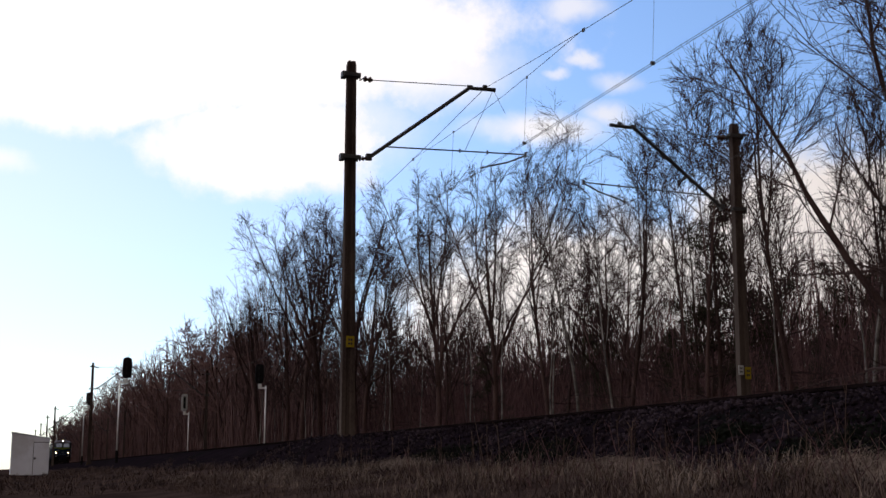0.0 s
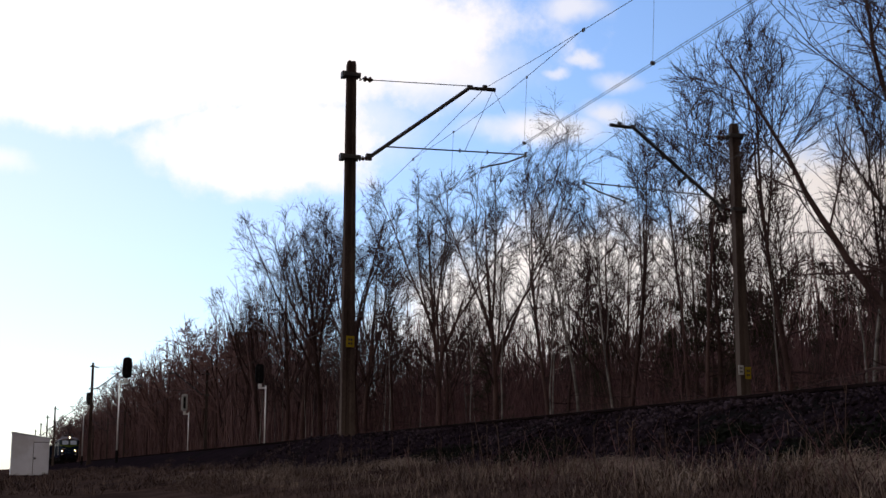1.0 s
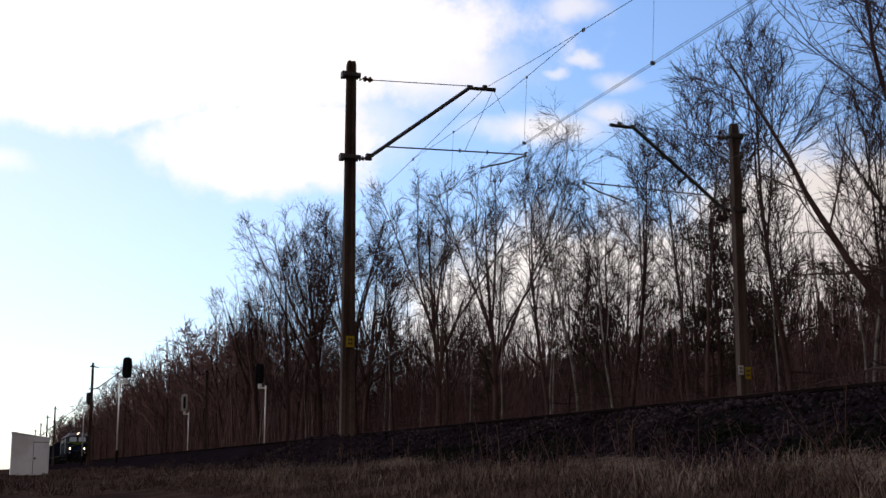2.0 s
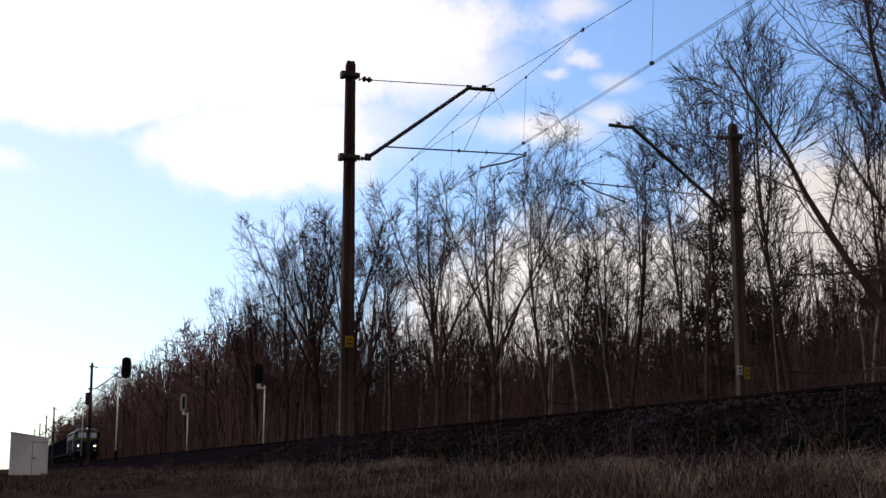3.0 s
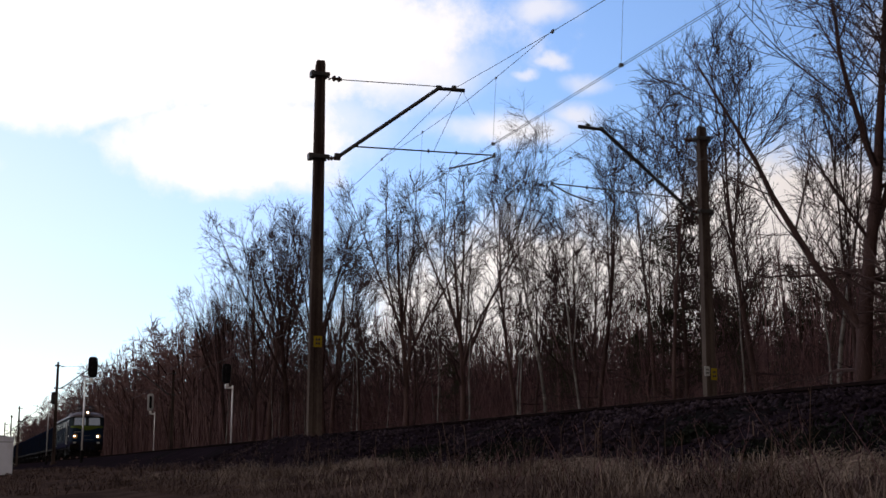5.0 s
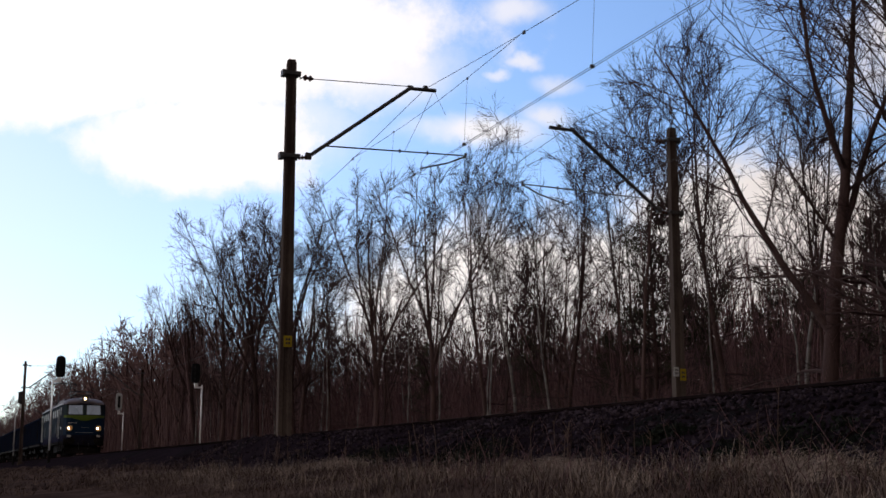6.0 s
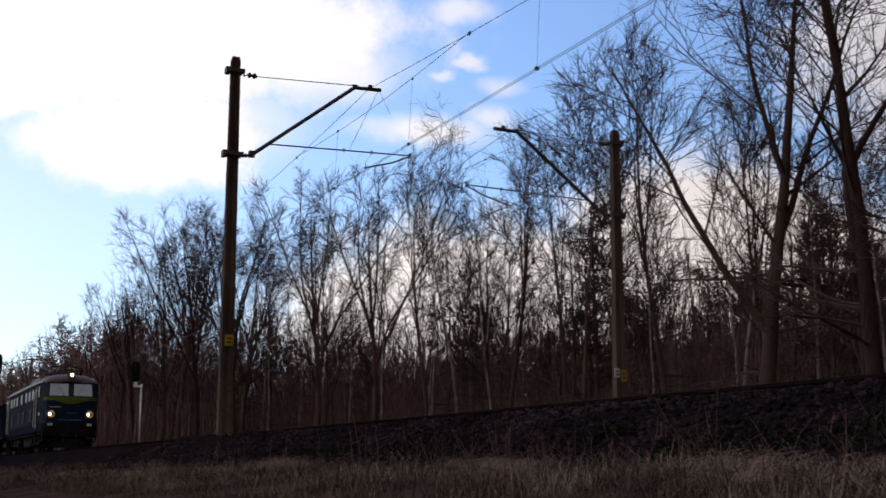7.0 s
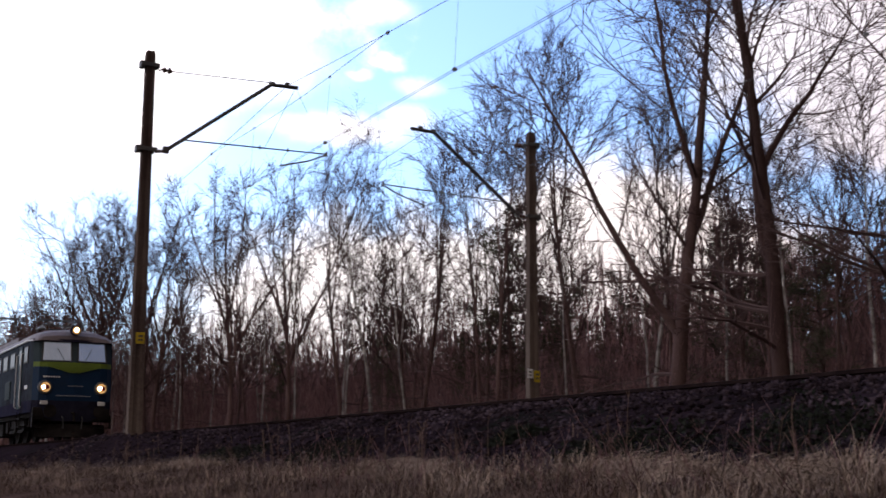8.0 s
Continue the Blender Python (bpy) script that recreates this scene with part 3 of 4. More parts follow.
# ---- the train ----
def front_line(z, rake):
    """Plan of the cab's front at height z, from one corner to the other."""
    back = rake
    return [(-1.40, 0.34 + back, z), (-1.22, 0.14 + back, z), (-0.95, 0.04 + back, z), (-0.02, -0.03 + back, z), (0.02, -0.03 + back, z), (0.95, 0.04 + back, z), (1.22, 0.14 + back, z), (1.40, 0.34 + back, z)]


def side_line(z, rake, sgn, length):
    return [(sgn * 1.40, 0.34 + rake, z), (sgn * 1.48, 0.55 + rake * 0.6, z), (sgn * 1.50, 0.9, z), (sgn * 1.50, length / 2, z), (sgn * 1.50, length - 0.9, z), (sgn * 1.48, length - 0.55, z), (sgn * 1.40, length - 0.34, z)]


def wheel_mesh(r):
    s = Soup()
    for sx in (-0.75, 0.75):
        k = 1 if sx > 0 else -1
        s.tube([(sx - k * 0.07, 0, 0), (sx - k * 0.065, 0, 0), (sx - k * 0.045, 0, 0), (sx - k * 0.04, 0, 0), (sx + k * 0.07, 0, 0)], [r * 0.2, r + 0.03, r + 0.03, r, r - 0.005], 24)
        for a in range(6):
            q = a * math.pi / 3
            s.tube([(sx + k * 0.075, 0.15 * math.cos(q), 0.15 * math.sin(q)), (sx + k * 0.075, (r - 0.12) * math.cos(q), (r - 0.12) * math.sin(q))], 0.05, 5)
    s.tube([(-0.85, 0, 0), (0.85, 0, 0)], 0.09, 8)
    return s.mesh("wheelset", GRIME)


def pantograph(parent, y, lift):
    base = part("pantograph", Soup().box(0, y, 4.40, 1.5, 0.07, 0.06).box(0, y + 1.5, 4.40, 1.5, 0.07, 0.06).box(-0.72, y + 0.75, 4.40, 0.06, 1.5, 0.06).box(0.72, y + 0.75, 4.40, 0.06, 1.5, 0.06), STEEL, parent, "dark steel current collector")
    s = Soup()
    for sx in (-0.55, 0.55):
        top = 4.46 + lift
        s.tube([(sx, y + 0.1, 4.42), (sx * 0.8, y + 0.75 + (0.9 if lift < 0.5 else 0.55), 4.42 + lift * 0.5), (sx * 0.7, y + 0.75, top)], 0.025, 5)
        s.tube([(sx, y + 1.4, 4.42), (sx * 0.8, y + 0.75 - (0.9 if lift < 0.5 else 0.55), 4.42 + lift * 0.5), (sx * 0.7, y + 0.75, top)], 0.025, 5)
    part("collector_arm", s, STEEL, base)
    for d in (-0.2, 0.2):
        z = 4.50 + lift
        part("collector_head", Soup().tube([(-0.95, y + 0.75 + d, z - 0.16), (-0.75, y + 0.75 + d, z), (0.75, y + 0.75 + d, z), (0.95, y + 0.75 + d, z - 0.16)], 0.028, 5), STEEL, base)
    for sx in (-0.6, 0.6):
        for d in (0.0, 1.5):
            s = Soup()
            insulator(s, (sx, y + d, 4.08), (sx, y + d, 4.38), 0.07, 3)
            part("roof_insulator", s, PORCELAIN, base)


def headlamp(parent, x, z, y, red):
    lamp = part("headlamp", Soup().tube([(x, y + 0.12, z), (x, y - 0.03, z), (x, y - 0.05, z)], [0.25, 0.25, 0.225], 20), STEEL, parent, "round headlamp in a dark steel ring", smooth=False)
    part("reflector", Soup().tube([(x, y - 0.045, z), (x, y - 0.056, z)], [0.185, 0.175], 20), REFLECTOR, lamp, "amber lit reflector bowl")
    part("lens", Soup().tube([(x - red * 0.06, y - 0.05, z), (x - red * 0.06, y - 0.09, z)], [0.075, 0.05], 14), LAMP, lamp, "lit warm white lens")
    part("tail_lens", Soup().tube([(x + red * 0.07, y - 0.05, z), (x + red * 0.07, y - 0.07, z)], [0.085, 0.07], 12), REDLENS, lamp, "unlit dark red lens")


def locomotive():
    lo = thing("electric_locomotive", pose(NEAR, START, RAIL), "navy blue and grey electric locomotive, lime band, headlamps lit", "locomotive", "train")
    L = 19.0
    rk = {0.72: 0.10, 1.45: 0.0, 2.66: 0.0, 2.84: 0.02, 3.62: 0.20}
    zs = sorted(rk)
    names = {(0.72, 1.45): ("apron", APRON, "dirty dark grey apron"), (1.45, 2.66): ("front_panel", BLUE, "navy blue front"), (2.66, 2.84): ("lime_band", LIME, "lime green band"), (2.84, 3.62): ("window_panel", TEAL, "grey-green window surround")}
    for a, b in zip(zs, zs[1:]):
        nm, mt, lb = names[(a, b)]
        part(nm, Soup().loft([front_line(a, rk[a]), front_line(b, rk[b])], closed=False), mt, lo, lb, thick=0.03)
        part("rear_" + nm, Soup().loft([[(-x, L - y, z) for x, y, z in front_line(q, rk[q])] for q in (a, b)], closed=False), mt, lo, thick=0.03)
        for sgn in (-1, 1):
            if (a, b) == (0.72, 1.45):
                rows = [[(x, min(max(y, 0.34), L - 0.34), z) for x, y, z in side_line(q, 0.0, sgn, L)] for q in (1.02, 1.45)]
                sm = APRON
            else:
                rows, sm = [side_line(q, rk[q], sgn, L) for q in (a, b)], GREYSIDE if a < 2.5 or a > 2.8 else LIME
                if a > 2.6:
                    sm = GREYSIDE
            part("side_panel", Soup().loft(rows, closed=False), sm, lo, thick=0.03)
    # the band dips in the middle of the front
    s = Soup()
    s.v += [(-0.95, 0.005, 2.67), (0.95, 0.005, 2.67), (0.18, -0.045, 2.46), (-0.18, -0.045, 2.46), (0.0, -0.06, 2.67)]
    s.f += [(0, 3, 4), (3, 2, 4), (2, 1, 4)]
    part("band_point", s, LIME, lo, "lime green point of the band", thick=-0.02)
    # roof
    prof = [(-1.50, 3.60), (-1.46, 3.74), (-1.25, 3.93), (-0.8, 4.06), (0, 4.12), (0.8, 4.06), (1.25, 3.93), (1.46, 3.74), (1.50, 3.60)]
    rings = []
    for y, kx, kz in ((0.10, 0.86, 0.05), (0.16, 0.90, 0.45), (0.45, 0.95, 0.78), (1.0, 1.0, 1.0), (L - 1.0, 1.0, 1.0), (L - 0.45, 0.95, 0.78), (L - 0.16, 0.90, 0.45), (L - 0.10, 0.86, 0.05)):
        rings.append([(x * kx, y, 3.60 + (z - 3.60) * kz) for x, z in prof])
    part("roof", Soup().loft(rings, closed=False, caps=False), ROOF, lo, "dusty grey-brown roof", smooth=False)
    part("visor", Soup().loft([[(x * 1.02, y + 0.10, 3.59), (x * 1.02, y + 0.10, 3.68), (x, y + 0.3, 3.70), (x, y + 0.3, 3.59)] for x, y, z in front_line(0, 0.0)], caps=True), APRON, lo)
    # gutter edges: the sky light they catch is put in as pale colour
    for sgn in (-1, 1):
        part("gutter", Soup().tube([(sgn * 1.38, 0.5, 3.63), (sgn * 1.52, 1.0, 3.64), (sgn * 1.52, L - 1.0, 3.64), (sgn * 1.38, L - 0.5, 3.63)], 0.035, 5), PALE, lo, "rain gutter, coloured pale for the sky light on it")
    # front windows
    for sgn in (-1, 1):
        def at(x, z):
            k = (z - 2.84) / 0.78
            return (sgn * x, -0.03 + 0.07 * (x / 0.95) + 0.02 + 0.18 * k - 0.012, z)
        q = [(0.14, 2.90), (1.12, 2.90), (1.08, 3.56), (0.15, 3.56)]
        o = [(0.09, 2.86), (1.18, 2.86), (1.14, 3.61), (0.10, 3.61)]
        s = Soup()
        s.loft([[at(x, z) for x, z in o], [at(x, z) for x, z in q]])
        win = part("windscreen", s, RUBBER, lo, "windscreen with black rubber seal", thick=0.02)
        s = Soup()
        s.v += [at(x, z) for x, z in q]
        s.f.append((0, 1, 2, 3))
        part("pane", s, PANE, win, "pale reflecting glass", thick=0.008)
        a, b = Vector(at(0.35, 2.87)), Vector(at(0.62, 3.35))
        part("wiper", Soup().tube([a + Vector((0, -0.03, 0)), b + Vector((0, -0.03, 0))], 0.007, 4), BLACK, win)
        headlamp(lo, sgn * 1.0, 1.92, 0.03, sgn if sgn > 0 else 1)
        part("marker_lamp", Soup().box(sgn * 1.02, 0.02, 1.37, 0.26, 0.08, 0.14), PALE, lo, "small pale marker lamp", bevel=0.02)
        buf = part("buffer", Soup().tube([(sgn * 0.875, 0.2, 1.05), (sgn * 0.875, -0.15, 1.05)], 0.12, 12).tube([(sgn * 0.875, -0.15, 1.05), (sgn * 0.875, -0.42, 1.05)], 0.08, 10).tube([(sgn * 0.875, -0.42, 1.05), (sgn * 0.875, -0.46, 1.05)], 0.23, 18), GRIME, lo, "dark steel buffer")
        part("buffer_beam_step", Soup().box(sgn * 1.2, 0.1, 0.5, 0.4, 0.25, 0.04).box(sgn * 1.2, 0.1, 0.8, 0.4, 0.25, 0.04).box(sgn * 1.39, 0.1, 0.72, 0.03, 0.25, 0.5), GRIME, lo)
    part("buffer_beam", Soup().box(0, 0.22, 0.95, 2.75, 0.2, 0.5), GRIME, lo, bevel=0.03)
    part("snow_plough", Soup().loft([[(-1.25, 0.25, 0.15), (0, -0.1, 0.15), (1.25, 0.25, 0.15)], [(-1.25, 0.35, 0.62), (0, 0.1, 0.62), (1.25, 0.35, 0.62)]], closed=False), GRIME, lo, thick=0.03)
    part("coupling", Soup().tube([(0, 0.1, 1.02), (0, -0.28, 1.0), (0, -0.32, 0.7)], 0.05, 6), GRIME, lo)
    for x in (-0.35, 0.35):
        part("brake_hose", Soup().tube([(x, 0.1, 0.9), (x, -0.12, 0.8), (x * 0.9, -0.1, 0.45)], 0.03, 6), RUBBER, lo)
    bars(lo, -0.80, -0.012, 2.30, 0.62, 0.10, 1, 7, PALE, "number_bar")
    bars(lo, 0.05, -0.05, 1.98, 0.55, 0.06, 1, 6, GALV, "number_bar")
    part("front_handrail", Soup().tube([(-0.62, -0.06, 1.62), (0.62, -0.06, 1.62)], 0.015, 5), GALV, lo)
    # lamp on the roof's front
    top = part("roof_lamp", Soup().tube([(0, 0.75, 3.98), (0, 0.3, 4.02), (0, 0.02, 4.02), (0, 0.0, 4.02)], [0.10, 0.17, 0.18, 0.15], 18), APRON, lo, "round lamp housing on the roof")
    part("reflector", Soup().tube([(0, 0.005, 4.02), (0, -0.008, 4.02)], [0.145, 0.135], 18), REFLECTOR, top, "amber lit reflector bowl")
    part("lens", Soup().tube([(0, 0.0, 4.02), (0, -0.035, 4.02)], [0.075, 0.055], 16), LAMP, top, "lit warm white lens")
    # sides
    for sgn in (-1, 1):
        x = sgn * 1.515
        for y, w, z, h in ((1.15, 0.75, 3.14, 0.62), (3.9, 1.0, 3.1, 0.6), (5.5, 1.0, 3.1, 0.6), (7.1, 1.0, 3.1, 0.6), (9.5, 1.0, 3.1, 0.6), (11.9, 1.0, 3.1, 0.6), (13.5, 1.0, 3.1, 0.6), (15.1, 1.0, 3.1, 0.6), (17.85, 0.75, 3.14, 0.62)):
            win = part("side_window", Soup().box(x, y, z, 0.03, w, h), RUBBER, lo, bevel=0.01)
            part("pane", Soup().box(x + sgn * 0.012, y, z, 0.02, w - 0.12, h - 0.12), SIDEPANE, win)
        for y in (2.25, L - 2.25):
            door = part("cab_door", Soup().box(x, y, 2.35, 0.04, 0.72, 2.30), TEAL, lo, "grey-green cab door", bevel=0.01)
            part("door_window", Soup().box(x + sgn * 0.02, y, 3.1, 0.02, 0.46, 0.55), SIDEPANE, door)
            for d in (-0.47, 0.47):
                part("handrail", Soup().tube([(x, y + d, 1.25), (x + sgn * 0.07, y + d, 1.3), (x + sgn * 0.07, y + d, 3.2), (x, y + d, 3.25)], 0.02, 6), PALE, lo, "pale handrail")
            part("step", Soup().box(sgn * 1.4, y, 0.55, 0.25, 0.6, 0.04).box(sgn * 1.4, y, 0.85, 0.25, 0.6, 0.04).box(sgn * 1.5, y - 0.3, 0.8, 0.03, 0.03, 0.6).box(sgn * 1.5, y + 0.3, 0.8, 0.03, 0.03, 0.6), GRIME, lo)
        for y in (4.7, 8.3, 10.7, 14.3):
            g = Soup().box(x, y, 2.0, 0.03, 1.1, 0.7)
            for k in range(7):
                g.box(x + sgn * 0.02, y, 1.72 + 0.09 * k, 0.03, 1.04, 0.05)
            part("grille", g, TEAL, lo)
        part("side_emblem", Soup().box(x, 0.95, 1.95, 0.012, 0.55, 0.14), PALE, lo, "pale side emblem")
    part("underframe", Soup().box(0, L / 2, 0.98, 2.7, L - 1.0, 0.25).box(0, L / 2, 0.62, 2.2, 3.2, 0.6), GRIME, lo, bevel=0.03)
    part("roof_box", Soup().box(0, L / 2, 4.22, 1.6, 4.5, 0.28), ROOF, lo, bevel=0.05)
    part("roof_box", Soup().box(0, 5.6, 4.16, 1.2, 1.8, 0.22), ROOF, lo, bevel=0.04)
    part("roof_bar", Soup().tube([(0.5, 3.5, 4.5), (0.5, L - 3.5, 4.5)], 0.025, 5), STEEL, lo)
    pantograph(lo, 2.4, 0.18)
    pantograph(lo, L - 4.0, 1.55)
    wheels = []
    wm = wheel_mesh(0.6)
    for y0 in (4.3, L - 4.3):
        s = Soup()
        for sgn in (-1, 1):
            s.box(sgn * 1.08, y0, 0.72, 0.16, 5.0, 0.34)
            for d in (-1.75, 0, 1.75):
                s.box(sgn * 1.12, y0 + d, 0.60, 0.26, 0.42, 0.40)
                for e in (-0.36, 0.36):
                    s.tube([(sgn * 1.14, y0 + d + e, 0.62), (sgn * 1.14, y0 + d + e, 0.95)], 0.09, 8)
            s.box(sgn * 1.15, y0 - 0.87, 0.42, 0.1, 1.0, 0.12).box(sgn * 1.15, y0 + 0.87, 0.42, 0.1, 1.0, 0.12)
        part("bogie_frame", s, GRIME, lo, "dark oily bogie", bevel=0.02)
        for d in (-1.75, 0, 1.75):
            w = part("wheelset", wm, None, lo, at=pose(0, y0 + d, 0.6))
            wheels.append((w, y0 + d))
    return lo, wheels


def wagon_model():
    wa = thing("open_goods_wagon", pose(NEAR, START + 20.6, RAIL), "dull dark blue open goods wagon with ribbed steel sides", "goods wagon", "train")
    L, y0 = 13.0, 0.6
    for sgn in (-1, 1):
        part("side_wall", Soup().box(sgn * 1.42, y0 + L / 2, 2.25, 0.06, L, 2.05), WAGON, wa)
        for k in range(10):
            part("rib", Soup().box(sgn * 1.49, y0 + 0.1 + (L - 0.2) * k / 9, 2.22, 0.09, 0.13, 2.0), WAGON, wa)
        part("top_rail", Soup().box(sgn * 1.46, y0 + L / 2, 3.31, 0.14, L, 0.12), WAGON, wa, bevel=0.02)
        for y in (0.0, L + 1.2):
            k = -1 if y == 0 else 1
            part("buffer", Soup().tube([(sgn * 0.875, y0 if k < 0 else y0 + L, 1.05), (sgn * 0.875, y, 1.05), (sgn * 0.875, y + k * 0.03, 1.05)], [0.09, 0.09, 0.22], 10), GRIME, wa)
    for y in (y0, y0 + L):
        part("end_wall", Soup().box(0, y, 2.25, 2.9, 0.08, 2.15).box(-0.8, y, 2.2, 0.12, 0.18, 2.0).box(0.8, y, 2.2, 0.12, 0.18, 2.0).box(0, y, 3.31, 2.95, 0.14, 0.12), WAGON, wa)
    part("floor_frame", Soup().box(0, y0 + L / 2, 1.13, 2.8, L, 0.22), GRIME, wa)
    wm = wheel_mesh(0.46)
    for y in (y0 + 2.2, y0 + L - 2.2):
        s = Soup()
        for sgn in (-1, 1):
            s.box(sgn * 0.97, y, 0.62, 0.14, 2.6, 0.26).box(sgn * 0.5, y, 0.8, 1.05, 0.7, 0.3)
        part("bogie_frame", s, GRIME, wa, bevel=0.02)
        for d in (-0.9, 0.9):
            part("wheelset", wm, None, wa, at=pose(0, y + d, 0.46))
    return wa


# ---- woods ----
class Branches:
    """Grows a bare tree as three- to seven-sided tubes."""

    def __init__(self, seed):
        self.rng = random.Random(seed)
        self.s, self.trunk = Soup(), Soup()

    def shoot(self, start, way, length, r0, r1, segs, sides, bend, rise, soup):
        p, d = Vector(start), Vector(way).normalized()
        pts, rad = [p.copy()], [r0]
        for i in range(segs):
            j = Vector((self.rng.gauss(0, 1), self.rng.gauss(0, 1), self.rng.gauss(0, 1))) * bend
            d = (d + j + Vector((0, 0, rise))).normalized()
            p = p + d * (length / segs)
            pts.append(p.copy())
            rad.append(r0 + (r1 - r0) * (i + 1) / segs)
        soup.tube(pts, rad, sides, caps=False)
        return pts

    def side(self, d, spread):
        """A way that leaves d at about spread degrees."""
        d = d.normalized()
        a = d.orthogonal().normalized()
        b = d.cross(a)
        q = self.rng.uniform(0, 2 * math.pi)
        o = a * math.cos(q) + b * math.sin(q)
        k = radians(spread * self.rng.uniform(0.7, 1.3))
        return d * math.cos(k) + o * math.sin(k)

    def along(self, pts, k):
        x = k * (len(pts) - 1)
        i = min(int(x), len(pts) - 2)
        return pts[i].lerp(pts[i + 1], x - i), pts[i + 1] - pts[i]

    def twigs(self, limb, ln, r, counts, twig_r, rise, droop):
        """Branches, twigs and twiglets along one limb."""
        rng = self.rng
        for j in range(counts[0]):
            k2 = 0.18 + 0.82 * (j + rng.random()) / counts[0]
            p2, d2 = self.along(limb, k2)
            l2 = max(0.7, ln * (0.58 - 0.26 * k2) * rng.uniform(0.7, 1.25))
            br = self.shoot(p2, self.side(d2, 38), l2, max(twig_r * 1.6, r * 0.38), twig_r * 1.1, 3, 3, 0.055, rise - droop, self.s)
            for m in range(counts[1]):
                p3, d3 = self.along(br, 0.15 + 0.85 * (m + rng.random()) / counts[1])
                l3 = max(0.45, l2 * rng.uniform(0.35, 0.65))
                tw = self.shoot(p3, self.side(d3, 36), l3, twig_r * 1.1, twig_r * 0.7, 2, 3, 0.08, 0.05 - droop * 1.6, self.s)
                for q in range(counts[2]):
                    p4, d4 = self.along(tw, 0.1 + 0.9 * (q + rng.random()) / counts[2])
                    self.shoot(p4, self.side(d4, 30), rng.uniform(0.28, 0.62), twig_r * 0.8, twig_r * 0.45, 1, 3, 0.1, 0.04 - droop * 2, self.s)

    def grow(self, height, radius, limbs, counts, clear, spread, twig_r, lean=0.0, stems=1, fan=24.0, set_stems=(), rise=0.05, droop=0.0, low=0, reach=1.0):
        """A trunk that breaks into several rising stems, each with limbs and twigs. set_stems: start as a share of the height, tilt, compass, length share."""
        rng = self.rng
        main = self.shoot((0, 0, -0.3), (lean, rng.uniform(-0.04, 0.04), 1), height * 0.87, radius, radius * 0.10, 10, 7, 0.035, 0.03, self.trunk)
        bases = [(main, height * 0.87, clear, radius)]
        spin = rng.uniform(0, 360)
        plan = list(set_stems)
        for k in range(stems - 1):
            plan.append((rng.uniform(0.8 * clear, 0.34 + 0.6 * clear), fan * rng.uniform(0.6, 1.2), spin + 360.0 * k / max(1, stems - 1) + rng.uniform(-25, 25), rng.uniform(0.80, 0.98)))
        for k, tilt, compass, share in plan:
            p, d = self.along(main, k / 0.87)
            a, t = radians(compass), radians(tilt)
            way = Vector((math.cos(a) * math.sin(t), math.sin(a) * math.sin(t), math.cos(t)))
            ln = (height - p.z) * share
            r = radius * (1 - 0.8 * k) * 0.55
            bases.append((self.shoot(p, way, ln, r, radius * 0.08, 8, 6, 0.075, 0.035, self.trunk), ln, 0.22, r))
        each = max(3, limbs // len(bases))
        for stem, length, start, r0 in bases:
            for i in range(each):
                k = start + (0.98 - start) * (i + rng.random()) / each
                p, d = self.along(stem, k)
                ln = reach * height * (0.09 + 0.22 * (1 - k)) * rng.uniform(0.7, 1.2)
                r = max(twig_r * 2.2, r0 * (0.12 + 0.30 * (1 - k)) * rng.uniform(0.7, 1.1))
                limb = self.shoot(p, self.side(d, spread), ln, r, twig_r * 1.4, 5, 4, 0.05, rise, self.s)
                self.twigs(limb, ln, r, counts, twig_r, rise, droop)
        for i in range(low):
            p, d = self.along(main, rng.uniform(0.12, 0.42))
            a = rng.uniform(0, 2 * math.pi)
            ln = rng.uniform(0.16, 0.30) * height
            limb = self.shoot(p, (math.cos(a), math.sin(a), rng.uniform(-0.1, 0.35)), ln, radius * 0.24, twig_r * 1.4, 7, 4, 0.12, 0.015, self.s)
            self.twigs(limb, ln * 0.8, radius * 0.2, (5, 3, 1), twig_r, 0.03, 0.0)
        return self


def tree_model(seed, label, category, trunk_mat, group, **sets):
    t = thing("bare_tree" if trunk_mat is BARK else "birch_tree", pose(0, 0, -50), label, category, group)
    b = Branches(seed).grow(**sets)
    part("trunk", b.trunk, trunk_mat, t, smooth=True)
    # far crowns use the twig colour lightened for haze
    part("crown", b.s, HAZED_TWIG if group.startswith("far") else TWIG, t, "bare twiggy crown")
    return t, sets["height"]


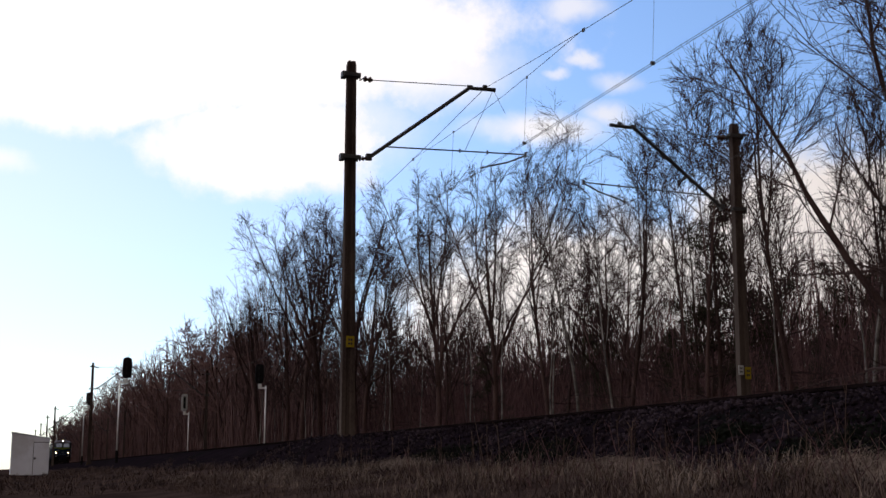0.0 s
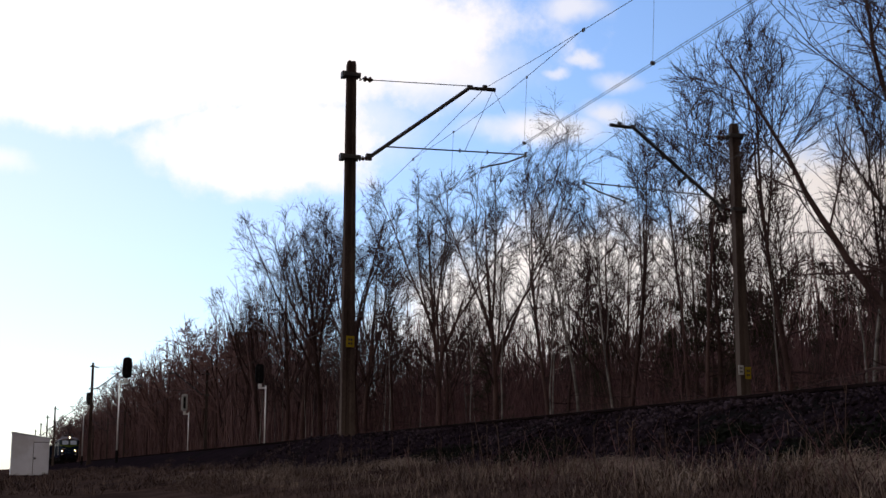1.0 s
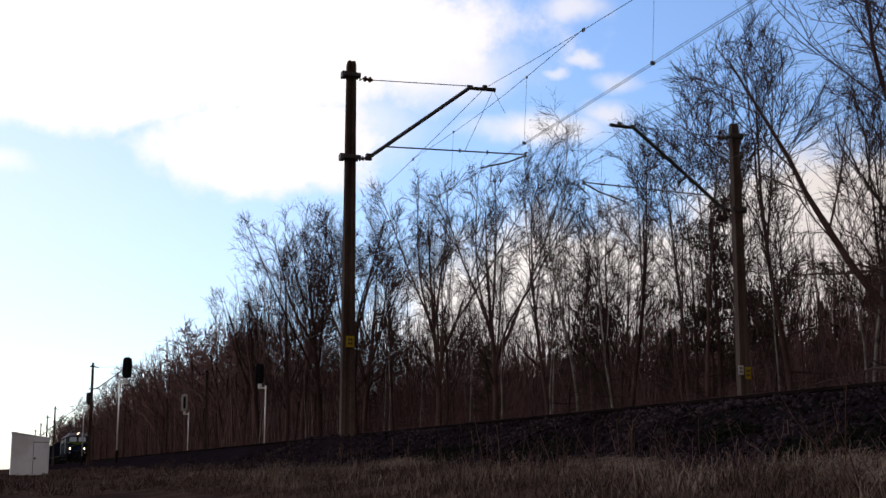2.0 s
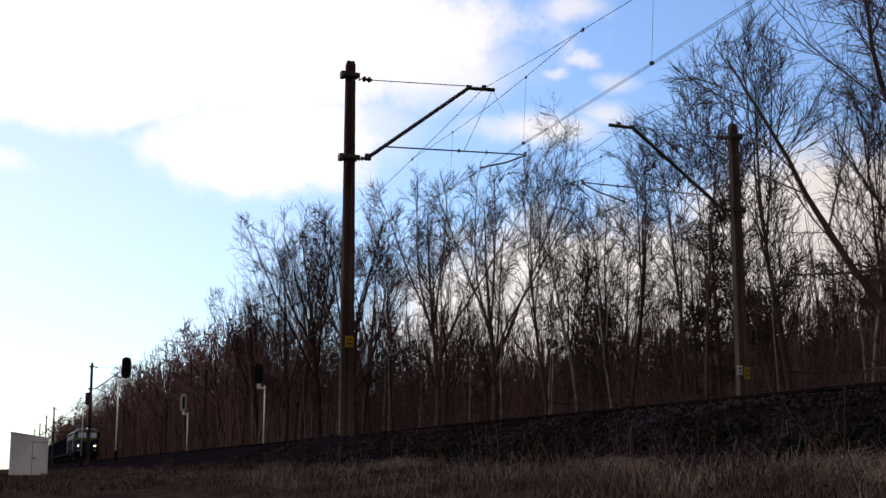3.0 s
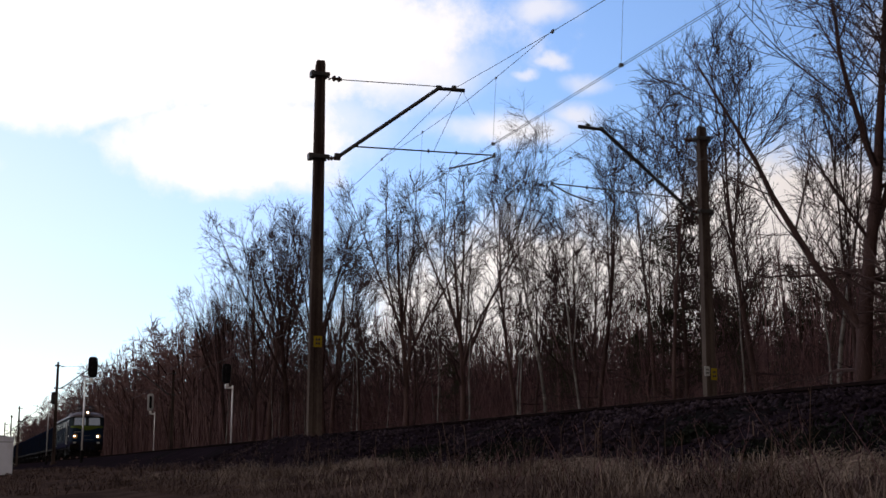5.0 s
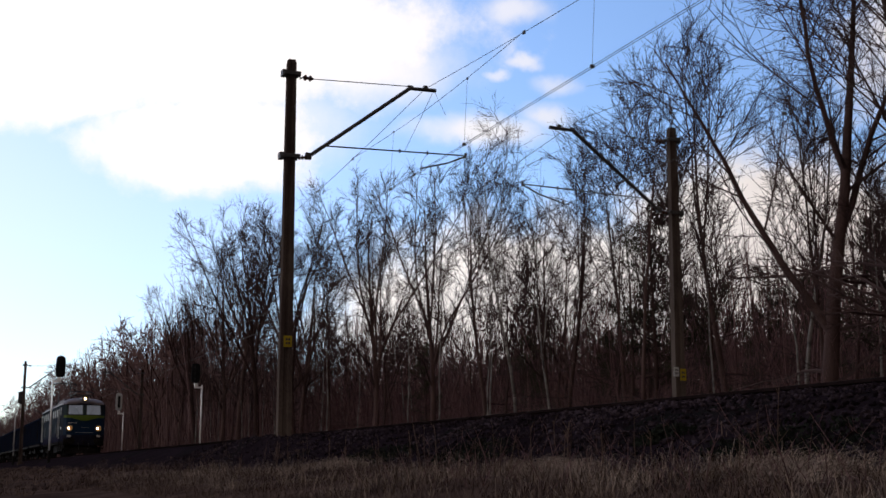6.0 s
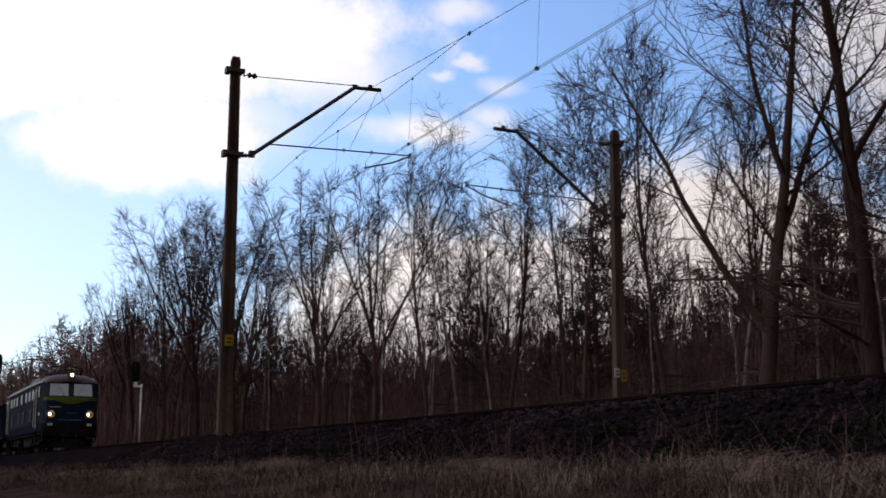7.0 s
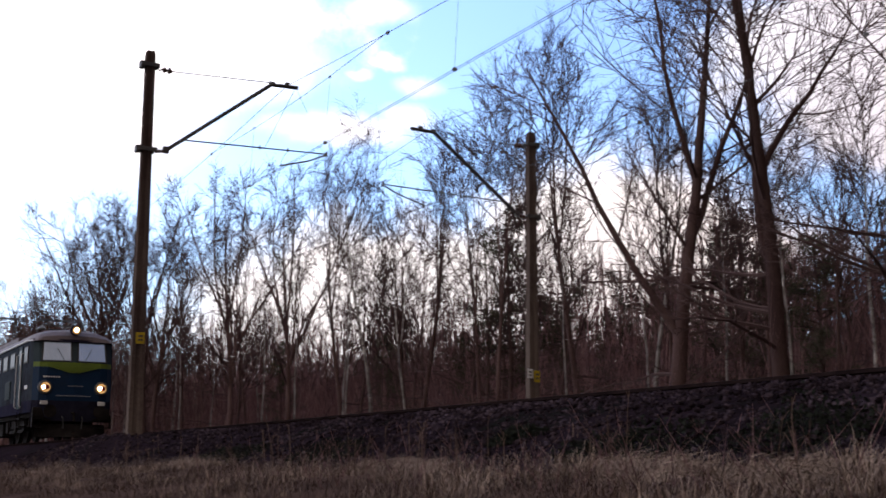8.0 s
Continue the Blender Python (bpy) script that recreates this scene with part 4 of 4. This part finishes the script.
def pine_model(seed):
    rng = random.Random(seed)
    t = thing("pine_tree", pose(0, 0, -50), "dark green pine among bare trees", "pine tree", "pines in the wood")
    b = Branches(seed)
    stem = b.shoot((0, 0, -0.3), (0.02, 0, 1), 14, 0.19, 0.04, 8, 7, 0.03, 0.03, b.trunk)
    v, f = [], []
    for i in range(34):
        k = 0.30 + 0.69 * i / 34
        p, d = b.along(stem, k)
        ln = 2.9 * (1.05 - k) + 0.9
        limb = b.shoot(p, b.side(d, 78), ln * rng.uniform(0.7, 1.2), 0.05, 0.012, 4, 4, 0.12, 0.04, b.s)
        for j in range(7):
            c, d2 = b.along(limb, 0.3 + 0.7 * (j + rng.random()) / 7)
            for n in range(40):
                o = Vector((rng.gauss(0, 1), rng.gauss(0, 1), rng.gauss(0, 0.7)))
                a = c + o * 0.24
                q = a + (o.normalized() + Vector((0, 0, 0.35))) * rng.uniform(0.10, 0.22)
                w = o.cross(Vector((0.2, 0.5, 0.8))).normalized() * 0.03
                m = len(v)
                v += [tuple(a - w), tuple(a + w), tuple(q)]
                f.append((m, m + 1, m + 2))
    part("trunk", b.trunk, BARK, t, smooth=True)
    part("branchwork", b.s, TWIG, t)
    part("needles", fast_mesh("needles", v, f, NEEDLE), None, t, "dark green needles")
    return t


def build_woods():
    rng = random.Random(11)
    fine, mid = (6, 5, 2), (5, 4, 1)
    oak = tree_model(1, "big bare oak forking low, with spreading dark limbs", "oak tree", BARK, "bare trees", height=18, radius=0.29, limbs=34, counts=fine, clear=0.36, spread=44, twig_r=0.009, set_stems=((0.20, 30, 150, 0.66), (0.36, 22, -40, 0.7), (0.46, 24, 120, 0.75)), lean=-0.05, low=6)
    leaning = tree_model(6, "tall bare oak with a leaning trunk and rising limbs", "oak tree", BARK, "bare trees", height=18, radius=0.27, limbs=34, counts=fine, clear=0.36, spread=42, twig_r=0.009, lean=-0.12, set_stems=((0.26, 20, 160, 0.8), (0.42, 30, -20, 0.5), (0.5, 22, 60, 0.8)), low=5)
    near = {
        "fan": tree_model(2, "bare oak whose trunk breaks into a fan of steep stems", "oak tree", BARK, "bare trees", height=18, radius=0.22, limbs=49, counts=(5, 5, 2), clear=0.22, spread=36, twig_r=0.010, stems=7, fan=20, reach=0.85),
        "round": tree_model(3, "broad bare oak with a rounded twiggy crown", "oak tree", BARK, "bare trees", height=21, radius=0.27, limbs=49, counts=(5, 5, 2), clear=0.24, spread=42, twig_r=0.0105, stems=7, fan=22, reach=0.85),
        "tall": tree_model(4, "tall bare deciduous tree with upright feathery crown", "tree", BARK, "bare trees", height=17, radius=0.16, limbs=30, counts=(5, 5, 2), clear=0.26, spread=36, twig_r=0.009, stems=3, fan=14, low=3),
        "slim": tree_model(7, "slender bare tree with many steep branches", "tree", BARK, "bare trees", height=16, radius=0.12, limbs=24, counts=(5, 5, 2), clear=0.30, spread=36, twig_r=0.009, stems=2, fan=9, low=4),
        "birch": tree_model(5, "white-barked birch with thin hanging twigs", "birch tree", BIRCH, "birches", height=17, radius=0.10, limbs=22, counts=(5, 4, 2), clear=0.42, spread=32, twig_r=0.0065, droop=0.04, lean=-0.03, stems=2, fan=8),
    }
    middle = {
        "plain": tree_model(21, "bare tree inside the wood", "tree", BARK, "bare trees", height=17, radius=0.15, limbs=21, counts=mid, clear=0.28, spread=36, twig_r=0.012, stems=3, fan=15),
        "thin": tree_model(22, "thin bare tree inside the wood", "tree", BARK, "bare trees", height=16, radius=0.10, limbs=16, counts=mid, clear=0.35, spread=34, twig_r=0.012, low=3),
        "pale": tree_model(24, "birch trunk showing pale inside the dark wood", "birch tree", BIRCH, "birches", height=16, radius=0.08, limbs=14, counts=(5, 4, 1), clear=0.5, spread=32, twig_r=0.011, droop=0.05),
    }
    far = [
        tree_model(31, "distant bare tree along the railway", "tree", BARK, "far bare trees", height=20, radius=0.24, limbs=24, counts=(5, 4, 0), clear=0.2, spread=44, twig_r=0.026, stems=5, fan=28),
        tree_model(32, "distant bushy bare tree along the railway", "tree", BARK, "far bare trees", height=20, radius=0.2, limbs=24, counts=(5, 4, 0), clear=0.15, spread=48, twig_r=0.026, stems=5, fan=30),
    ]
    pines = [(pine_model(41), 14.0), (pine_model(42), 14.0)]

    def plant(model, x, y, height, turn=None):
        ob, full = model
        o = copy_thing(ob, pose(x, y, land(x, y) - 0.1, 0, 0, rng.uniform(0, 360) if turn is None else turn))
        k = height / full
        w = k * rng.uniform(0.94, 1.06)
        o.scale = (w, w, k)
        return o
    # the oaks that reach over the line
    plant(oak, 24.0, 30.6, 18.0, 0)
    plant(leaning, 23.6, 25.4, 18.0, 0)
    plant(leaning, 22.6, 19.6, 18.0, 35)
    # the edge of the wood, from near to far
    for name, x, y, h in (("birch", 27.0, 35.5, 16.0), ("tall", 26.0, 38.6, 15.6), ("slim", 25.5, 41.0, 15.0), ("slim", 26.0, 44.6, 15.4), 
                          ("slim", 27.5, 48.3, 15.6), ("birch", 25.0, 50.4, 11.5), ("tall", 27.5, 54.0, 15.4), ("birch", 25.5, 55.2, 17.2), ("tall", 26.5, 61.0, 15.6),
                          ("fan", 26.0, 67.5, 16.8), ("fan", 25.0, 74.4, 18.0), ("tall", 27.0, 81.0, 16.2), ("slim", 25.6, 86.0, 16.5), ("round", 25.0, 93.5, 20.2), ("fan", 27.0, 99.0, 19.2), ("round", 25.0, 105.5, 22.4),
                          ("round", 25.4, 115.0, 22.0), ("fan", 26.0, 124.0, 21.0), ("round", 25.0, 133.0, 19.6), ("round", 25.5, 145.0, 18.0)):
        plant(near[name], x, y, h)
    # second rank
    y = 37.0
    while y < 150:
        plant(middle[rng.choice(("plain", "plain", "thin"))], rng.uniform(28, 35), y, rng.uniform(13.0, 16.0))
        y += rng.uniform(4.6, 7.0)
    for x, y in ((26.6, 33.8), (30.0, 30.0), (31.0, 34.0)):
        plant(near["slim"], x, y, rng.uniform(12, 14.5))
    # pale birch stems that show between the darker trunks at the edge
    for i in range(16):
        plant(middle["pale"], rng.uniform(22.3, 25.0), 52 + 5.0 * i + rng.uniform(-2, 2), rng.uniform(8, 12))
    for x, y in ((25.2, 33.4), (24.6, 28.9), (25.6, 27.3), (24.4, 37.0), (24.9, 23.6)):
        plant(middle["pale"], x, y, rng.uniform(9, 12))
    # inside the wood
    for x0, x1, step, y1 in ((34, 42, 6.5, 150), (42, 54, 7.0, 170), (54, 72, 7.0, 190)):
        y = x0 * 0.75
        while y < y1:
            plant(middle[rng.choice(("plain", "thin", "thin", "pale"))], rng.uniform(x0, x1), y, rng.uniform(12, 16) * (0.85 if y < 55 else 1.0))
            y += rng.uniform(0.6, 1.4) * step
    for x, y, k in ((29, 48.5, 0.8), (31, 31.5, 0.52), (33, 28, 0.6), (36, 39, 0.62), (37, 31, 0.7), (40, 60, 0.8), (35, 72, 0.7), (42, 46, 0.75), (41, 34, 0.95), (46, 38, 1.0), (38, 44, 0.8), (44, 52, 0.85), (39, 54, 0.7), (47, 60, 0.8), (50, 50, 0.9), (43, 68, 0.75), (36, 64, 0.65), (52, 68, 0.85), (38, 27, 0.65), (45, 31, 1.0), (33, 56, 0.6),
                    (48, 44, 0.9), (54, 58, 0.9), (58, 74, 0.9), (50, 78, 0.85), (60, 92, 0.9), (46, 84, 0.7), (56, 106, 0.9), (62, 66, 1.0), (44, 100, 0.75), (66, 118, 1.0), (30, 79, 0.55)):
        plant(pines[rng.randrange(2)], x, y, 14.0 * k)
    # along the railway into the distance
    y = 150.0
    while y < 760:
        for x in (25, 31):
            plant(far[rng.randrange(2)], x + rng.uniform(-1.0, 2.0), y + rng.uniform(-2, 2), rng.uniform(19.0, 20.4) * (1.0 + 0.0003 * (y - 150)))
        y += 6.5 + (y - 150) * 0.05
    for model, _ in [oak, leaning, *near.values(), *middle.values(), *far, *pines]:
        for o in (*model.children_recursive, model):
            bpy.data.objects.remove(o)


def sticks(name, n, xr, yr, hr, r, seed, material, label, xpow=1.0, leanmax=0.35, twigs=2, hpow=1.6):
    """Many thin upright stems with side twigs, as one mesh."""
    rng = np.random.default_rng(seed)
    x = xr[0] + (xr[1] - xr[0]) * rng.random(n) ** xpow
    y = yr[0] + (yr[1] - yr[0]) * rng.random(n)
    h = hr[0] + (hr[1] - hr[0]) * rng.random(n) ** hpow
    z = np.array([land(a, b) for a, b in zip(x, y)]) - 0.05
    p0 = np.stack([x, y, z], 1)
    lean = (rng.random((n, 2)) - 0.5) * 2 * leanmax
    p1 = p0 + np.stack([lean[:, 0] * h * 0.5, lean[:, 1] * h * 0.5, h * 0.5], 1)
    p2 = p1 + np.stack([lean[:, 0] * h * 0.7, lean[:, 1] * h * 0.7, h * 0.5], 1)
    rr = r * (0.6 + 0.8 * rng.random(n))
    segs = [(p0, p1, rr, rr * 0.7), (p1, p2, rr * 0.7, rr * 0.25)]
    for k in range(twigs):
        s = (0.35 + 0.6 * rng.random(n))[:, None]
        a = np.where(s < 0.5, p0 + (p1 - p0) * s * 2, p1 + (p2 - p1) * (s - 0.5) * 2)
        d = np.stack([(rng.random(n) - 0.5), (rng.random(n) - 0.5), 0.35 + 0.4 * rng.random(n)], 1) * np.minimum(h * 0.42, 2.6)[:, None]
        segs.append((a, a + d, rr * 0.5, rr * 0.2))
    V, F, base = [], [], 0
    ring = np.array([[1, 0], [-0.5, 0.87], [-0.5, -0.87]])
    for a, b, ra, rb in segs:
        m = len(a)
        for q, rad in ((a, ra), (b, rb)):
            pts = np.repeat(q[:, None, :], 3, 1)
            pts[:, :, :2] += ring[None] * rad[:, None, None]
            V.append(pts.reshape(-1, 3))
        i = np.arange(m)[:, None] * 3 + base
        for k in range(3):
            F.append(np.concatenate([i + k, i + (k + 1) % 3, i + (k + 1) % 3 + 3 * m, i + k + 3 * m], 1))
        base += 6 * m
    ob = new(name, fast_mesh(name, np.concatenate(V), np.concatenate(F), material))
    return tagged(ob, label, "undergrowth", kind="stuff")


def blades(name, n, xr, yr, hr, w, seed, material, label, ypow=1.0, thin=None, zf=None):
    """Bent grass blades in tufts, as one mesh."""
    rng = np.random.default_rng(seed)
    tufts = n // 14
    tx = xr[0] + (xr[1] - xr[0]) * rng.random(tufts)
    ty = yr[0] + (yr[1] - yr[0]) * rng.random(tufts) ** ypow
    th = 0.45 + 1.3 * rng.random(tufts) ** 2.5
    keep = np.array([noise.noise((a * 0.9, b * 0.7, seed)) > (-0.35 if thin is None else thin) for a, b in zip(tx, ty)])
    tx, ty, th = tx[keep], ty[keep], th[keep]
    tz = np.array([(zf or land)(a, b) for a, b in zip(tx, ty)])
    i = np.repeat(np.arange(len(tx)), 14)
    m = len(i)
    x, y, z = tx[i] + rng.normal(0, 0.09, m), ty[i] + rng.normal(0, 0.09, m), tz[i] - 0.02
    h = (hr[0] + (hr[1] - hr[0]) * rng.random(m)) * th[i]
    ang = rng.random(m) * 2 * math.pi
    bend = 0.7 + 1.6 * rng.random(m)
    dx, dy = np.cos(ang), np.sin(ang)
    wx, wy = -dy * w, dx * w
    p0 = np.stack([x, y, z], 1)
    p1 = p0 + np.stack([dx * h * bend * 0.25, dy * h * bend * 0.25, h * 0.6], 1)
    p2 = p0 + np.stack([dx * h * bend * 0.8, dy * h * bend * 0.8, h * (1.0 - 0.42 * bend)], 1)
    side = np.stack([wx, wy, np.zeros(m)], 1)
    V = np.stack([p0 - side, p0 + side, p1 - side * 0.7, p1 + side * 0.7, p2], 1).reshape(-1, 3)
    k = np.arange(m)[:, None] * 5
    F = np.concatenate([k + (0, 1, 3), k + (0, 3, 2), k + (2, 3, 4)])
    return tagged(new(name, fast_mesh(name, V, F, material)), label, "grass", kind="stuff")


def weed_patch(x, y, r, h, seed):
    rng = np.random.default_rng(seed)
    n = 1300
    v, f = [], []
    for i in range(n):
        a, q = rng.random() * 6.28, r * rng.random() ** 0.6
        px, py = x + q * math.cos(a) * 0.45, y + q * math.sin(a)
        pz = bank_z(min(max(px, 5.8), 8.3), py) + h * rng.random() * (1 - 0.6 * q / r) * (0.6 + 0.8 * noise.noise((px * 3, py * 3, seed)))
        c = Vector((px, py, pz))
        o = Euler(rng.random(3) * 6.28).to_matrix()
        s = 0.012 + 0.018 * rng.random()
        m = len(v)
        for d in ((-1, 0, 0), (0, -0.55, 0.15), (1.1, 0, 0), (0, 0.55, 0.15)):
            v.append(tuple(c + o @ Vector(d) * s))
        f.append((m, m + 1, m + 2, m + 3))
    tagged(new("weed_patch", fast_mesh("weed_patch", v, f, LEAF)), "low dark green weeds on the ballast slope", "weeds", "weed patches", "stuff")


def stalk(x, y, h, seed):
    rng = random.Random(seed)
    b = Branches(seed)
    pts = b.shoot((0, 0, -0.1), (rng.uniform(-0.12, 0.12), rng.uniform(-0.12, 0.12), 1), h, 0.0065, 0.003, 5, 4, 0.05, 0.05, b.s)
    for k in range(4):
        p, d = b.along(pts, rng.uniform(0.4, 0.98))
        b.shoot(p, b.side(d, 35), h * 0.18, 0.003, 0.0015, 2, 3, 0.1, 0.05, b.s)
    z = bank_z(x, y) if x > 6.0 else land(x, y)
    ob = new("dry_stalk", b.s.mesh("dry_stalk", GRASS))
    ob.matrix_basis = pose(x, y, z)
    tagged(ob, "thin dry weed stalk standing in the grass", "dry stalk", "dry stalks")


def straw_mound(x, y, r, seed):
    """Long dry grass that has fallen over in a heap, blade by blade."""
    rng = np.random.default_rng(seed)
    n = int(1500 * r)
    a, q = rng.random(n) * 6.28, rng.random(n) ** 0.55
    px, py = x + q * r * 0.5 * np.cos(a), y + q * r * np.sin(a)
    pz = np.array([land(u, w) for u, w in zip(px, py)]) + 0.10 * r * (1 - q) * rng.random(n)
    ln, way = 0.10 + 0.24 * rng.random(n), rng.normal(0.6, 1.0, n)
    rise = 0.25 + 0.75 * rng.random(n)
    V = []
    for k, u, wdt in ((0.0, 0.0, 1.0), (0.45, 0.75, 0.8), (0.8, 0.85, 0.6), (1.0, 0.45, 0.2)):
        c = np.stack([px + np.cos(way) * ln * k, py + np.sin(way) * ln * k, pz - 0.02 + ln * rise * u * 0.7], 1)
        side = np.stack([-np.sin(way), np.cos(way), np.full(n, 0.4)], 1) * 0.0026 * wdt
        V += [c - side, c + side]
    V = np.stack(V, 1).reshape(-1, 3)
    k = np.arange(n)[:, None] * 8
    F = np.concatenate([k + (0, 1, 3, 2), k + (2, 3, 5, 4), k + (4, 5, 7, 6)])
    tagged(new("straw_mound", fast_mesh("straw_mound", V, F, STRAW)), "heap of fallen pale straw-coloured grass", "grass", "straw mounds", "stuff")


def build_grass():
    blades("dry_grass", 96000, (2.8, 6.2), (2.2, 28), (0.03, 0.16), 0.0024, 3, GRASS, "tangled dry brown winter grass", 1.25, -0.12)
    blades("straw_grass", 34000, (3.4, 6.4), (2.4, 30), (0.10, 0.30), 0.0020, 13, STRAW, "longer pale straw-coloured grass in clumps", 1.2, 0.12)
    blades("distant_dry_grass", 42000, (-6, 6.6), (26, 115), (0.08, 0.30), 0.007, 4, GRASS, "dry brown winter grass of the far field", 1.0)
    blades("bank_grass", 9000, (5.9, 7.1), (3, 60), (0.05, 0.2), 0.004, 6, GRASS, "sparse dry grass on the embankment's foot", 1.2, 0.12, bank_z)
    rng = random.Random(8)
    for i, (x, y, r) in enumerate(((5.75, 7.9, 0.8), (5.5, 6.0, 0.6), (5.8, 12.0, 0.9), (5.2, 10.6, 0.5), (5.1, 5.2, 0.5), (5.9, 19.5, 1.2), (5.0, 7.0, 0.4))):
        straw_mound(x, y, r, 70 + i)
    for x, y, h in ((5.3, 7.3, 0.72), (5.6, 9.4, 0.5), (5.6, 10.3, 0.55), (5.8, 11.6, 0.62), (5.9, 12.4, 0.6), (5.2, 11.2, 0.45), (5.7, 15.2, 0.7), (5.7, 15.5, 0.6), (5.9, 21.0, 0.7)):
        stalk(x, y, h, rng.randrange(999))
    for i in range(64):
        stalk(rng.uniform(4.6, 6.6), 4 + 26 * rng.random() ** 1.2, rng.uniform(0.25, 0.62), 100 + i)
    for i, (x, y, r, h) in enumerate(((6.5, 8.9, 1.0, 0.35), (6.7, 7.0, 0.8, 0.40), (6.5, 15.5, 1.0, 0.25), (6.5, 19.5, 1.3, 0.25), (6.9, 11.4, 0.5, 0.2))):
        weed_patch(x, y, r, h, 50 + i)


build_ground()
embankment = build_bank()
build_track("railway_track", NEAR, True)
build_track("railway_track", FAR, False)
build_masts()
build_wires(10.40, EYE + 6.99, EYE + 9.02, [-37, 27.83, 117.4, 202, 236, 275, 320], [27.83, 117.4], "overhead lines")
build_wires(14.85, EYE + 6.75, EYE + 8.86, [-37, 28.4, 120.4, 205, 239, 278, 323], [28.4], "overhead lines")
signal(pose(7.2, 88.5, EYE + 0.74), 1, BLACK, WHITE, "railway signal with black oval head on a white post")
signal(pose(17.55, 91.0, EYE + 0.74), -1, BLACK, WHITE, "railway signal with black head on a white post before the wood")
signal(pose(7.15, 127.0, EYE + 0.74), 1, STEEL, PALE, "distant railway signal on a grey-white post", 1.2)
signal(pose(17.4, 130.0, EYE + 0.44), -1, PALE, WHITE, "railway signal with pale grey oval head on a white post", 1.7)
shed()
loco, loco_wheels = locomotive()
first = wagon_model()
wagons = [(first, 20.6)]
for i in range(1, 12):
    wagons.append((copy_thing(first, pose(NEAR, START + 20.6 + 14.25 * i, RAIL)), 20.6 + 14.25 * i))
build_woods()
sticks("undergrowth", 6500, (20.5, 48), (12, 175), (0.8, 5.0), 0.012, 7, BRUSH, "dense brown leafless undergrowth in the wood", 0.8)
sticks("young_growth", 12000, (33, 75), (16, 230), (5, 12.0), 0.040, 14, BRUSH, "close young growth and saplings under the bare trees", 0.8, 0.26, 3, 1.0)
sticks("deep_woods", 13000, (55, 135), (20, 330), (8, 18), 0.085, 9, BRUSH, "deep leafless wood behind the edge", 1.0, 0.14, 2, 1.6)
sticks("far_undergrowth", 10500, (24, 60), (125, 700), (9.0, 19.0), 0.07, 12, HAZED_TWIG, "brown undergrowth along the distant railway", 1.2, 0.14, 3, 0.6)
sticks("bramble_stems", 260, (4.3, 6.0), (3.2, 14), (0.15, 0.55), 0.004, 21, BRUSH, "arching leafless bramble stems in the dry grass", 1.0, 0.8, 2)
build_grass()
lay_stones(embankment)


def motions():
    times = [0.25 * i for i in range(33)]
    walk(loco, [(t, pose(NEAR, START - SPEED * t, RAIL)) for t in times])
    for ob, gap in wagons:
        walk(ob, [(t, pose(NEAR, START + gap - SPEED * t, RAIL)) for t in times])
    turn = math.degrees(SPEED / 0.6 / FPS)
    for ob, y in loco_wheels:
        walk(ob, [(i / FPS, pose(0, y, 0.6, turn * i)) for i in range(8 * FPS + 1)])


motions()
